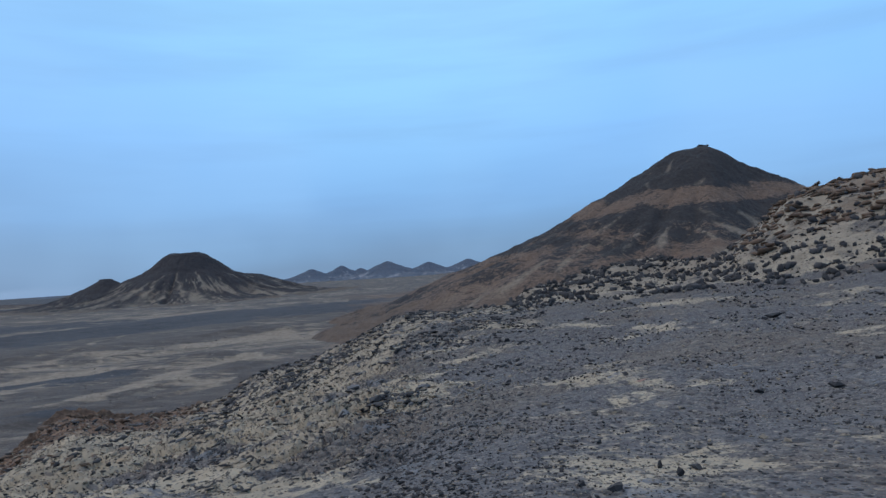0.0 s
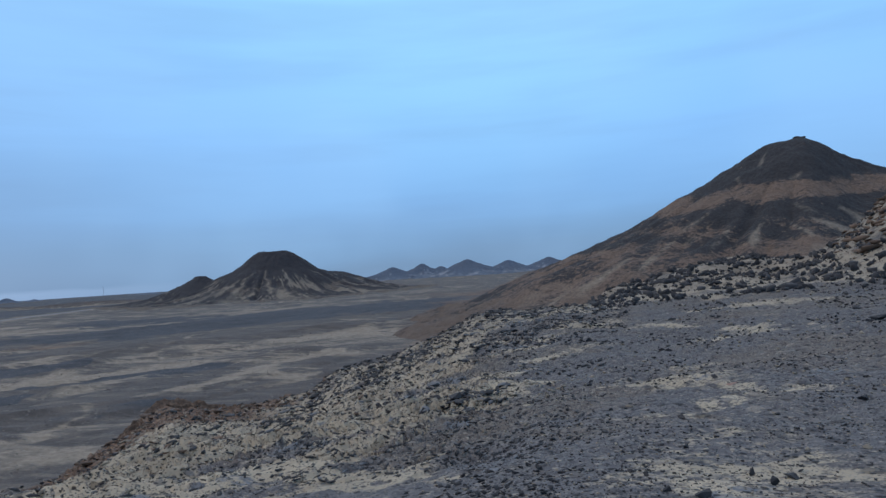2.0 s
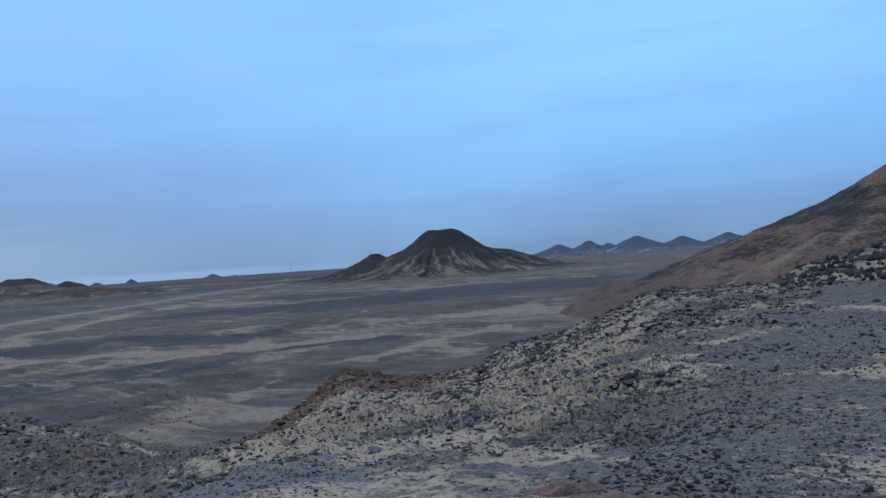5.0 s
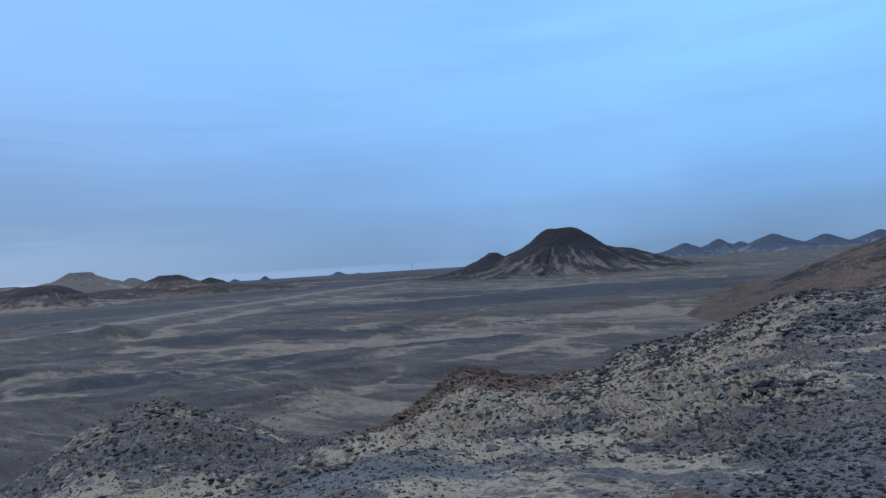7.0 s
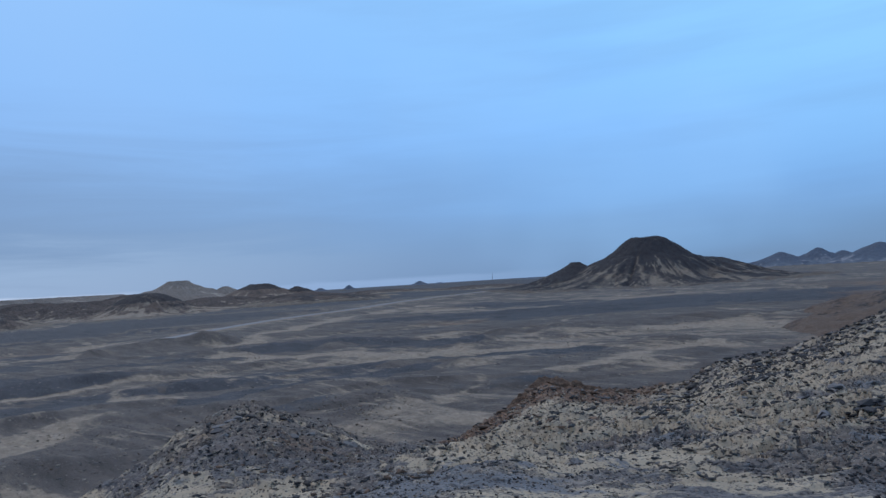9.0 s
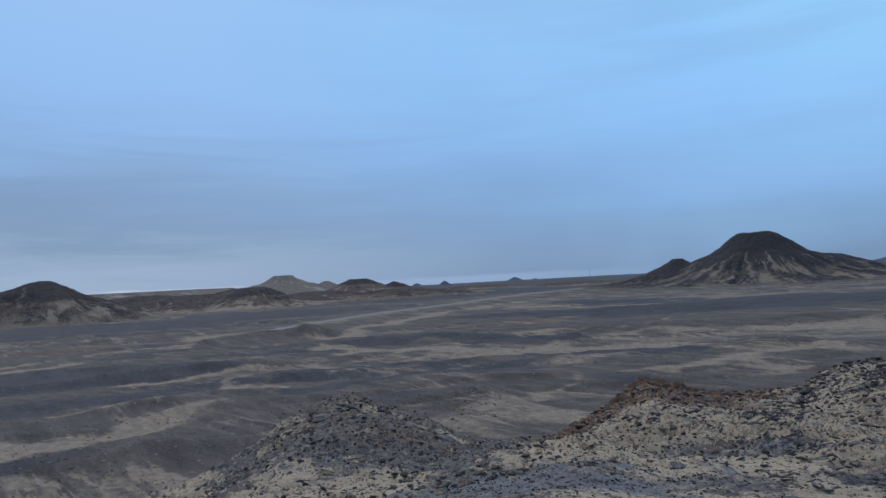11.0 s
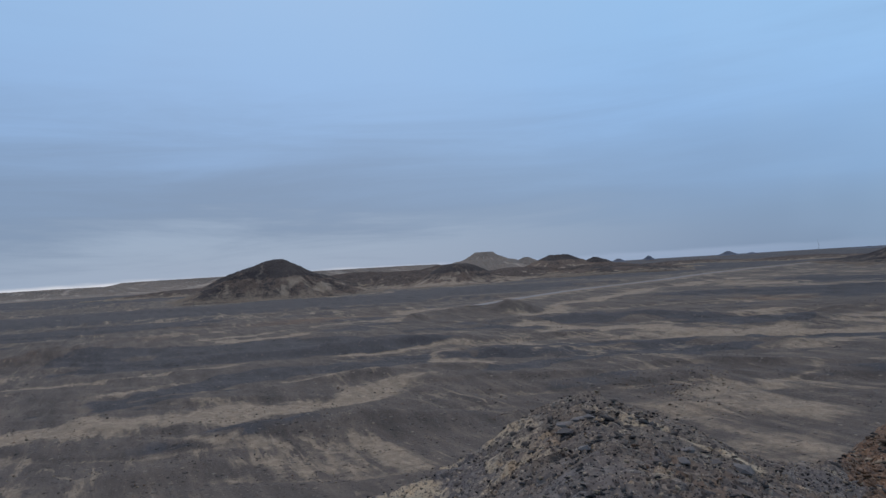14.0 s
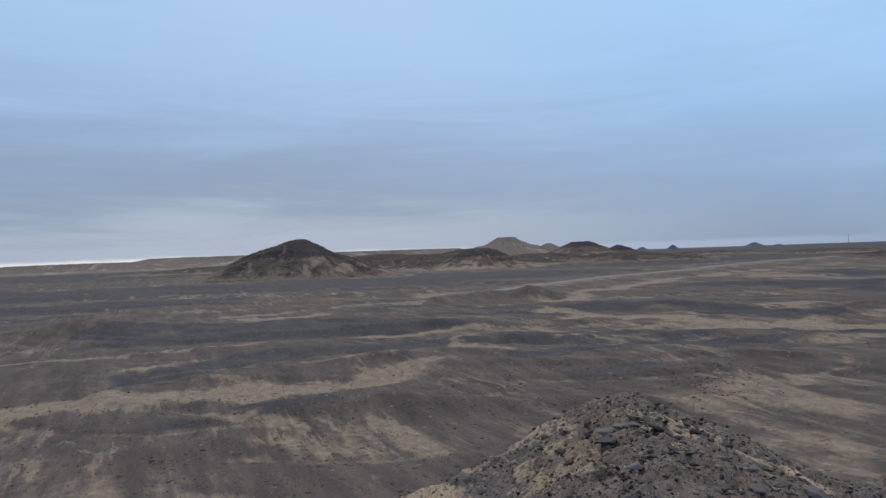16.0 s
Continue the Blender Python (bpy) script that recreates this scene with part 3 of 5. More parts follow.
    sand_p = sand_p + 0.44 * drift + 0.06 * smooth(az, 43, 47) * (1 - smooth(az, 49, 53)) * (1 - smooth(r, 150, 170))
    slate = slate - 0.8 * drift
    verge = away(x, y, ROAD, 60, 60.0)
    sand_p = sand_p + 0.5 * np.exp(-((verge - 13) / 7) ** 2) * (0.6 + ragged)
    # the knoll
    sk = 0.22 + 0.60 * fbm(x / 5, y / 5, 5, 0.62, 41)
    side = az + 5.0 * fbm(x / 6, y / 6, 3, 0.5, 43) + 7.0 * (smooth(r, 12, 40) - 0.5)      # where the slope passes into the terrace
    sx, sy = 0.49 * x + 0.87 * y, -0.87 * x + 0.49 * y      # beds of shale and sand run along the slope
    bed = fbm(sx / 11, sy / 2.4, 4, 0.55, 101)
    sk = sk + (0.95 * bed + 0.12) * smooth(side, -8, 8) * (1 - smooth(az, 34, 42)) * smooth(r, 5, 9)
    sk = sk + 0.62 * back * smooth(r, r2 - 2, r2 + 4) + 0.30 * smooth(side, 2, 16) * (1 - smooth(az, 36, 40)) * (1 - smooth(r, r2 - 12, r2 - 3) * (1 - smooth(az, 18, 24)))
    sk = sk - 0.25 * (1 - smooth(side, -4, 8)) * (1 - smooth(r, 9, 14)) + 0.18 * smooth(side, 4, 15) * (1 - smooth(az, 30, 40))
    sk = sk + 0.07 * smooth(az, 46, 52) + 0.24 * smooth(az, 57, 61) * smooth(r, 9, 13) + 0.25 * smooth(r, r3, r3 + 6) - 0.45 * smooth(az, 58, 66) * smooth(r, r3, r3 + 8)
    sk = sk - 0.04 * smooth(az, 16, 24) * (1 - smooth(az, 44, 50)) * (1 - smooth(r, 11, 15))
    sk = sk + 0.17 * smooth(side, -8, 7) * (1 - smooth(az, 38, 44)) * smooth(r, 6, 10)
    sk = sk + 0.22 * smooth(az, 21, 25) * (1 - smooth(az, 33, 38)) * smooth(r, 15, 19) * (1 - smooth(r, r2 - 14, r2 - 7))
    sk = sk + 0.10 * smooth(az, 4, 10) * (1 - smooth(az, 28, 34)) * (1 - smooth(r, 16, 26))
    sk = sk - 0.24 * smooth(az, 35, 39) * (1 - smooth(az, 48, 54)) * smooth(r, 7, 10) * (1 - smooth(r, 20, 24))
    top = crest(r, az, r2)
    sk = sk - 0.75 * rib - 0.35 * top + 0.35 * np.exp(-((az - 29) / 6) ** 2 - ((r - r2 + 19) / 4) ** 2) + 0.45 * np.exp(-((az - 42) / 3.5) ** 2) * smooth(r, 24, 34)
    spur = smooth(az, 17, 22) * (1 - smooth(az, 36, 40)) * smooth(r, r2 - 9, r2 - 2)
    apron = smooth(-az, -14, -2) * smooth(r, 150, 220) * (1 - smooth(r, 700, 900))
    iron = 0 * r
    for half, line in OCHRE:
        iron = np.maximum(iron, np.exp(-(away(wx, wy, line, 16, half * 4) / half * (1 + 0.3 * ragged)) ** 2))
    sand = on * sk + (1 - on) * (sand_p + 0.30 * iron)
    rust = on * (0.10 + 0.48 * spur * (0.7 + fbm(x / 3, y / 3, 3, 0.5, 55)) + 0.28 * fbm(x / 7, y / 7, 3, 0.5, 51) + 0.75 * top + smooth(az, 44, 50) * (0.18 * fbm(x / 2.6, y / 2.6, 3, 0.5, 59) - 0.02)) + (1 - on) * (0.10 + 0.25 * fbm(x / 90, y / 90, 3, 0.5, 53) + 0.45 * apron + 0.36 * iron)
    rust = rust + 0.45 * back * smooth(-az, 24, 32) * smooth(r, r2 + 4, r3 + 0.5)
    near = 1 - smooth(r, 24, 80)
    shale = on * (0.12 + 0.55 * fbm(x / 4.2, y / 4.2, 3, 0.5, 57) - 0.55 * bed * smooth(az, -2, 6)) * (1 - smooth(r, 20, 34)) * (1 - 0.25 * smooth(-az, -4, 4)) * (1 - 0.4 * smooth(az, 44, 50)) * (1 - smooth(az, 18, 24) * (1 - smooth(az, 36, 40)) * smooth(r, 15, 19))
    bedded = on * smooth(side, -10, 6) * (1 - smooth(az, 40, 46)) * smooth(r, 5, 9)
    return z, sand, rust, near, shale, slate, bedded


def plain_high(z):
    return np.clip(z, -1.5, 2.5)


def grid_mesh(name, x, y, z, attributes, wrap):
    """A mesh from a grid of rows; wrap joins the last column to the first."""
    rows, cols = x.shape
    me = bpy.data.meshes.new(name)
    idx = np.arange(rows * cols).reshape(rows, cols)
    if wrap:
        idx = np.concatenate([idx, idx[:, :1]], 1)
    q = np.stack([idx[:-1, :-1], idx[:-1, 1:], idx[1:, 1:], idx[1:, :-1]], -1).reshape(-1, 4)
    me.vertices.add(rows * cols)
    me.vertices.foreach_set("co", np.stack([x, y, z], -1).astype(np.float32).ravel())
    me.loops.add(q.size)
    me.loops.foreach_set("vertex_index", q.astype(np.int32).ravel())
    me.polygons.add(len(q))
    me.polygons.foreach_set("loop_start", np.arange(0, q.size, 4, dtype=np.int32))
    me.polygons.foreach_set("use_smooth", np.ones(len(q), bool))
    for key, values in attributes.items():
        a = me.attributes.new(key, "FLOAT", "POINT")
        a.data.foreach_set("value", values.astype(np.float32).ravel())
    me.update(calc_edges=True)
    me.validate()
    return me


# ---- the ground, one sheet out to the horizon ----
seen = np.arange(-42, 104, 0.155)
hidden = np.arange(106, 316, 2.5)
az_line = np.concatenate([seen, hidden])
az_line = np.where(az_line > 180, az_line - 360, az_line)
r_line = np.concatenate([np.linspace(0.01, 5, 20)[:-1], np.geomspace(5, 60, 310)[:-1], np.geomspace(60, 500, 250)[:-1], np.geomspace(500, 4900, 110)])
RR, AA = np.meshgrid(r_line, az_line[::-1], indexing="ij")
GX, GY = polar(AA, RR)
GZ, *COVER = land(GX, GY)
ground = new("ground", grid_mesh("ground", GX, GY, GZ, dict(zip(("sand", "rust", "near", "shale", "slate", "bedded"), COVER)), True))
ground.data.materials.append(M_GROUND)
tagged(ground, "stony desert ground with dark gravel and pale sand", "ground", kind="structure")


def ground_at(x, y):
    return land(np.atleast_1d(np.asarray(x, float)), np.atleast_1d(np.asarray(y, float)), False)


# ================= hills =================


def hill(name, label, az, dist, profile, mat, across=1.0, turn=0.0, gullies=9, rough=1.0, seed=1, chutes=0.5, dark_above=0.62, bands=(), drop=(), cells=(150, 64), carve=1.0, streaks=()):
    """A hill: profile gives (radius, height) from the top down; gullies run down its flanks."""
    cx, cy = polar(az, dist)
    pr, ph = (np.array(c, float) for c in zip(*profile))
    rad, top = pr[-1], ph[0]
    a = np.linspace(0, 2 * np.pi, cells[0], endpoint=False)
    s = np.linspace(0, 1, cells[1])
    S, A = np.meshgrid(s, a, indexing="ij")
    ux, uy = np.cos(A), np.sin(A)
    lobes = 1 + 0.16 * rough * fbm(ux * 1.3 + seed, uy * 1.3, 2, 0.5, seed) * smooth(S, 0.0, 0.5)
    rr = S * rad * lobes
    lx, ly = ux * rr * across, uy * rr
    ct, st = math.cos(radians(turn + az)), math.sin(radians(turn + az))
    x, y = cx + lx * ct - ly * st, cy + lx * st + ly * ct
    wx = fbm(lx / rad * 3.1, ly / rad * 3.1, 3, 0.5, seed + 9)
    turns = A / (2 * np.pi)

    def ravines(count, bend, shift):
        """1 along the bottom of each ravine, 0 on the ridges between."""
        a = turns * count + 0.16 * count * fbm(ux * 0.9 + 2 * seed, uy * 0.9 + shift, 2, 0.5, seed + 4) + bend * fbm(ux * 2.2 + shift + seed, uy * 2.2 + 1.3 * S, 3, 0.55, seed + 2) + 0.25 * bend * wx
        return 1 - np.abs(2 * (a - np.floor(a)) - 1)
    main, side = ravines(gullies, 1.0, 0.0), ravines(2 * gullies + 3, 1.3, 5.0)
    z = np.interp(S * rad, pr, ph)
    cut = smooth(S, 0.15, 0.48) * (1 - smooth(S, 0.75, 1.0))
    depth = 0.35 + 1.1 * smooth(fbm(ux * 2.5 + seed, uy * 2.5 + S, 3, 0.5, seed + 19), -0.3, 0.4)
    z = z - top * rough * carve * cut * (0.085 * depth * main ** 1.4 + 0.04 * side * smooth(S, 0.25, 0.5))
    z = z + top * 0.036 * rough * fbm(x / (rad * 0.14), y / (rad * 0.14), 5, 0.6, seed + 7) * smooth(S, 0, 0.08) * (1 - S)
    z = z + top * 0.024 * rough * (ridged(x / (rad * 0.05) + 0.6 * wx, y / (rad * 0.05), 3, 0.55, seed + 29) - 0.6) * smooth(S, 0.02, 0.1) * (1 - smooth(S, 0.6, 1.0))
    for amount, lo, hi, end in drop:      # one side falls away faster than the other
        side = lx if hi > 0 else -lx
        z = z - amount * smooth(side, abs(lo), abs(hi)) * (1 - smooth(side, abs(hi), end))
    z = z + min(0.030 * top, 2.2) * fbm(x / 26, y / 26, 4, 0.55, seed + 31) * smooth(S, 0.66, 0.9)
    z = z - 3.0 * smooth(S, 0.93, 1.0) + plain(x, y) * smooth(S, 0.5, 1.0)
    fh = np.clip(z / top + 0.05 * wx, 0, 1)
    patch = smooth(fbm(lx / rad * 4, ly / rad * 4, 3, 0.5, seed + 13), -0.30, 0.25)
    other = smooth(fbm(lx / rad * 5 + 4, ly / rad * 5, 3, 0.5, seed + 15), -0.20, 0.3)
    lines = np.maximum(patch * smooth(main, 0.80, 0.99), other * smooth(side, 0.62, 0.98) * smooth(S, 0.22, 0.42)) + 0.25 * smooth(fbm(lx / rad * 16, ly / rad * 16, 3, 0.6, seed + 17), 0.0, 0.6)
    sand = chutes * (0.14 + 1.15 * lines * (0.45 + 0.9 * other)) * (1 - smooth(fh, dark_above - 0.16, dark_above + 0.08)) + 0.12 * smooth(S, 0.6, 0.9)
    sand = sand + 0.75 * chutes * (1 - smooth(fh, 0.10, 0.40)) * smooth(fbm(turns * 40, S * 2 + seed, 3, 0.55, seed + 23), -0.35, 0.35)
    for x0, x1, h0, h1, half, k in streaks:      # single chutes of scree, from the top down
        t = np.clip((h0 - z / top) / (h0 - h1), 0, 1)
        off = lx - x0 - (x1 - x0) * t - half * 1.8 * fbm(z / (top * 0.16), 0 * z + seed + x0, 3, 0.6, seed)
        sand = sand + k * np.exp(-(off / (half * (0.6 + 0.9 * t))) ** 2) * smooth(z / top, h1 - 0.05, h1 + 0.02) * (1 - smooth(z / top, h0 - 0.03, h0 + 0.03)) * (ly < 0)
    rust = 0.12 + 0.0 * S
    for lo, hi, k in bands:
        rust = rust + k * smooth(fh, lo - 0.03, lo + 0.02) * (1 - smooth(fh, hi - 0.02, hi + 0.03))
    me = grid_mesh(name, x, y, z, {"sand": sand, "rust": rust, "foot": smooth(S, 0.60, 0.92)}, True)
    me.materials.append(mat)
    return tagged(new(name, me), label, "hill")


hill("mountain", "tall dark conical mountain with brown banded lower slopes", -21.2, 400,
     ((0, 83), (5, 82), (15, 80), (28, 74.5), (45, 64.5), (57, 57), (76, 48.5), (96, 39), (117, 31), (140, 24), (161, 16.5), (180, 9), (205, 3.2), (226, -1.5)), M_PEAK,
     drop=((9.0, 1, 26, 150),), gullies=15, rough=0.62, carve=0.5, seed=3, chutes=0.30, dark_above=0.46,
     streaks=((-28, -32, 0.42, 0.33, 1.0, 0.9), (-14, -18, 0.45, 0.34, 1.1, 1.0), (-5, 2, 0.42, 0.36, 0.9, 0.9), (2, 12, 0.44, 0.36, 2.6, 0.8), (14, 24, 0.50, 0.38, 3.0, 0.7), (-48, -54, 0.38, 0.25, 1.4, 0.7), (-60, -74, 0.32, 0.18, 2.0, 0.6),
              (-26, -27, 0.75, 0.70, 1.6, 0.6), (-14, -17, 0.90, 0.80, 1.2, 0.6), (0, -3, 0.73, 0.68, 2.0, 0.6), (-2, 3, 0.52, 0.48, 2.2, 0.6), (-36, -44, 0.52, 0.44, 2.0, 0.5)),
     bands=((0.555, 0.655, 0.55), (0.10, 0.335, 0.42), (0.0, 0.07, 0.40), (0.38, 0.46, 0.14)), cells=(420, 150))
hill("conical_hill", "dark flat-topped volcanic cone with pale gullied flanks", 21.45, 1100,
     ((0, 71.5), (23, 71.2), (28, 69), (33, 65.5), (40, 60.5), (50, 52.5), (63, 43), (86, 33), (110, 22), (140, 12.5), (170, 6.5), (215, 2), (265, 0)), M_HILL, gullies=19, carve=0.7, seed=5, chutes=0.62, dark_above=0.56, streaks=((-15, -9, 0.58, 0.12, 2.8, 0.55), (10, 22, 0.60, 0.25, 2.6, 0.55), (-32, -56, 0.55, 0.15, 3.4, 0.5), (38, 58, 0.45, 0.1, 3.4, 0.5), (24, 46, 0.52, 0.18, 2.4, 0.45), (-48, -84, 0.42, 0.10, 3.4, 0.5), (0, 4, 0.22, 0.06, 8.0, 0.5)), cells=(420, 130))
hill("hill_shoulder", "low dark shoulder beside the volcanic cone", 17.4, 1150, ((0, 37), (30, 33), (60, 23), (100, 10), (140, 3), (190, 0)), M_HILL, gullies=9, seed=6, chutes=0.75, dark_above=0.72)
hill("small_hill", "small dark pointed hill at the foot of the cone", 27.35, 1120, ((0, 40), (8, 39.6), (13, 36), (24, 29), (48, 18), (80, 8), (120, 3), (170, 0)), M_HILL, gullies=7, seed=8, chutes=0.4, dark_above=0.6)
# far range: its blue-grey is aerial haze mixed into the base colour
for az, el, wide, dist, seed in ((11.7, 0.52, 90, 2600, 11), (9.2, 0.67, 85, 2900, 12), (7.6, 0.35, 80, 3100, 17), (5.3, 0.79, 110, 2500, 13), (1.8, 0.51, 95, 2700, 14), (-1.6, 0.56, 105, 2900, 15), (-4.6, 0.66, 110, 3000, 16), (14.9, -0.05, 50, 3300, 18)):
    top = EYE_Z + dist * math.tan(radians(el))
    hill("hazed_far_hill", "distant rounded desert hill, painted blue-grey for haze", az, dist, ((0, top), (wide * 0.10, top * 0.97), (wide * 0.34, top * 0.75), (wide * 0.75, top * 0.47), (wide * 1.3, top * 0.24), (wide * 2.0, top * 0.08), (wide * 2.9, 0)), M_FAR_HAZED,
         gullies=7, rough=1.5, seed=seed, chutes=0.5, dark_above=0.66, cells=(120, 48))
hill("pyramid_hill", "dark pyramid-shaped hill with a brown scree chute", 77.4, 930,
     ((0, 50.5), (6, 50), (20, 46.8), (37, 42), (56, 36), (77, 28.5), (95, 20), (108, 13.5), (124, 6), (138, 2), (150, -1)), M_CAP, drop=((9.0, 2, 42, 150),), gullies=10, carve=0.6, seed=21, chutes=0.46, dark_above=0.54, bands=((0.0, 0.52, 0.36),), streaks=((-20, -26, 0.86, 0.40, 3.2, 0.5), (-60, -66, 0.45, 0.2, 3.0, 0.5), (40, 52, 0.40, 0.15, 3.0, 0.6)), cells=(300, 100))
hill("mesa", "pale brown table hill with a flat top", 60.15, 1900, ((0, 63.5), (26, 63), (33, 57.5), (48, 49), (64, 42), (84, 39), (110, 29), (175, 16), (260, 8), (340, 0)), M_PLATEAU, gullies=8, seed=23, chutes=0.5, dark_above=0.95, bands=((0.0, 0.5, 0.2),))
hill("small_knob", "small brown knob beside the table hill", 56.6, 1900, ((0, 42), (8, 41), (22, 34), (60, 20), (110, 0)), M_PLATEAU, gullies=6, seed=24, chutes=0.5, dark_above=0.9)
hill("crown_hill", "dark capped low hill with pale flanks", 53.9, 1500, ((0, 39), (22, 38.5), (29, 35), (52, 26.5), (75, 18), (105, 10), (160, 4), (220, 0)), M_CAP, gullies=9, seed=26, chutes=0.95, dark_above=0.72, bands=((0.0, 0.70, 0.55),))
hill("cone_knob", "small dark cone beside the capped hill", 50.9, 1500, ((0, 29.5), (6, 28.5), (24, 22), (60, 8), (85, 0)), M_CAP, gullies=6, seed=27, chutes=0.6, bands=((0.0, 0.6, 0.4),))
hill("dome_hill", "low dark domed hill with sandy foot", 62.5, 1100, ((0, 31.5), (17, 30.5), (26, 28), (42, 21), (62, 10.5), (88, 4.5), (135, 2), (185, 0)), M_CAP, gullies=8, seed=29, chutes=0.95, dark_above=0.70, bands=((0.0, 0.55, 0.45),))
hill("low_ridge", "long low dark ridge with a sandy foot", 49.5, 1130, ((0, 11.5), (30, 10.5), (48, 7), (70, 0)), M_CAP, across=2.0, gullies=8, seed=30, chutes=0.8, dark_above=0.6, bands=((0.0, 0.9, 0.35),))
for az, dist, top, wide, across, seed in ((67.0, 1300, 24, 90, 2.3, 61), (70.8, 1500, 27, 100, 2.4, 62), (57.2, 1350, 18, 80, 2.4, 63), (84, 1500, 14, 90, 2.6, 64), (60.2, 1180, 9, 60, 2.6, 68), (65.6, 1120, 13, 60, 2.2, 69), (50.5, 1330, 15, 70, 2.6, 70), (63, 2300, 36, 120, 2.6, 65), (44, 1700, 9, 80, 2.6, 66), (35.5, 1500, 8, 80, 2.2, 67)):
    hill("foothill", "low brown foothill ridge with sandy gullies", az, dist, ((0, top), (wide * 0.2, top * 0.93), (wide * 0.6, top * 0.45), (wide, 0)), M_FOOT, across=across, gullies=11, rough=2.2, seed=seed, chutes=0.6, dark_above=0.7, bands=((0.0, 0.5, 0.2),), cells=(150, 44))
# horizon knobs share the far material with its painted haze tint
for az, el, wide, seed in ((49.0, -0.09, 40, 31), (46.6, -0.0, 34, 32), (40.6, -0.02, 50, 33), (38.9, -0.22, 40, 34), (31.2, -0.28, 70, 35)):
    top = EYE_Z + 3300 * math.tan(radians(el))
    hill("far_knob", "tiny distant dark knob on the horizon, haze tint in its colour", az, 3300, ((0, top), (wide * 0.2, top * 0.9), (wide * 0.6, top * 0.5), (wide * 1.5, 0)), M_FAR_HAZED, gullies=6, seed=seed, chutes=0.3, cells=(60, 24))
hill("plateau", "long flat pale brown escarpment along the horizon", 76.5, 3400, ((0, 48.5), (272, 47.5), (280, 41), (300, 33), (340, 22), (420, 9), (560, 0)), M_PLATEAU, across=2.75, gullies=34, rough=0.5, carve=2.0, seed=37, chutes=0.9, dark_above=0.9, cells=(420, 90))
hill("plateau_step", "low brown step of the escarpment", 93.5, 2600, ((0, 32), (120, 31.5), (130, 26), (150, 19), (190, 9), (260, 0)), M_PLATEAU, across=1.9, gullies=14, seed=39, chutes=0.6, dark_above=0.97, cells=(240, 60))

# ================= the road across the plain =================


def asphalt():
    m, n = material("worn_asphalt")
    p = n.put("ShaderNodeNewGeometry").outputs["Position"]
    a, b = n.noise(p, 0.12, 4.0, 0.6), n.noise(p, 3.0, 3.0, 0.6)
    col = n.mix(n.math("ADD", n.math("MULTIPLY", a, 0.6), n.math("MULTIPLY", b, 0.4)), (0.125, 0.130, 0.140, 1), (0.20, 0.204, 0.214, 1))
    finish(n, col, 0.75, b, 0.1, 0.02)
    return m


def shoulder():
    m, n = material("sandy_shoulder")
    p = n.put("ShaderNodeNewGeometry").outputs["Position"]
    a = n.noise(p, 0.2, 5.0, 0.65)
    finish(n, n.ramp(a, ((0.3, (0.12, 0.102, 0.080)), (0.55, (0.195, 0.165, 0.126)), (0.8, (0.28, 0.238, 0.18)))), 0.95, a, 0.4, 0.1)
    return m


def ribbon(name, line, offsets, heights, mat, parent=None, count=260):
    """A long strip laid along a line; offsets and heights give its cross-section."""
    px, py = stretch(line, count)
    dx, dy = np.gradient(px), np.gradient(py)
    q = np.hypot(dx, dy)
    nx, ny = -dy / q, dx / q
    o, h = np.array(offsets), np.array(heights)
    me = grid_mesh(name, px[:, None] + nx[:, None] * o, py[:, None] + ny[:, None] * o, ROAD_Z + 0 * px[:, None] + h, {}, False)
    me.materials.append(mat)
    ob = new(name, me)
    ob.parent = parent
    return ob


road = ribbon("road", ROAD, (-4.4, -4.2, -2.1, 0, 2.1, 4.2, 4.4), (-0.4, 0.02, 0.06, 0.09, 0.06, 0.02, -0.4), asphalt())
tagged(road, "grey asphalt desert road with pale sandy verges", "road", kind="structure")
verge_m = shoulder()
ribbon("verge", ROAD, (4.2, 5.2, 7.5, 11.0), (-0.05, -0.02, -0.2, -1.2), verge_m, road)
ribbon("verge", ROAD, (-12.0, -8.5, -5.2, -4.2), (-1.2, -0.2, -0.02, -0.05), verge_m, road)

# ================= stones =================


def rock_shape(points, flat, seed, thin=1.0):
    """An angular stone of unit length, its base slightly cut off."""
    r = random.Random(seed)
    wide = r.uniform(0.55, 0.95) * thin
    bm = bmesh.new()
    for _ in range(points):
        v = Vector((r.gauss(0, 1), r.gauss(0, 1), r.gauss(0, 1))).normalized()
        v = Vector((v.x, v.y * wide, v.z * flat)) * r.uniform(0.34, 0.58)
        bm.verts.new(v)
    hull = bmesh.ops.convex_hull(bm, input=list(bm.verts))
    bmesh.ops.delete(bm, geom=list({g for g in hull["geom_interior"] if isinstance(g, bmesh.types.BMVert)}), context="VERTS")
    bmesh.ops.triangulate(bm, faces=list(bm.faces))
    bm.verts.index_update()
    v = np.array([x.co[:] for x in bm.verts])
    f = np.array([[x.index for x in p.verts] for p in bm.faces])
    bm.free()
    return v, f


SMALL = [rock_shape(8, 0.5, 100 + i) for i in range(10)]
MEDIUM = [rock_shape(12, 0.42, 200 + i) for i in range(12)]
LARGE = [rock_shape(12, 0.62, 300 + i) for i in range(12)]
SLAB = [rock_shape(14, 0.26, 400 + i) for i in range(10)]
SHARD = [rock_shape(12, 0.24, 500 + i, 0.55) for i in range(12)]


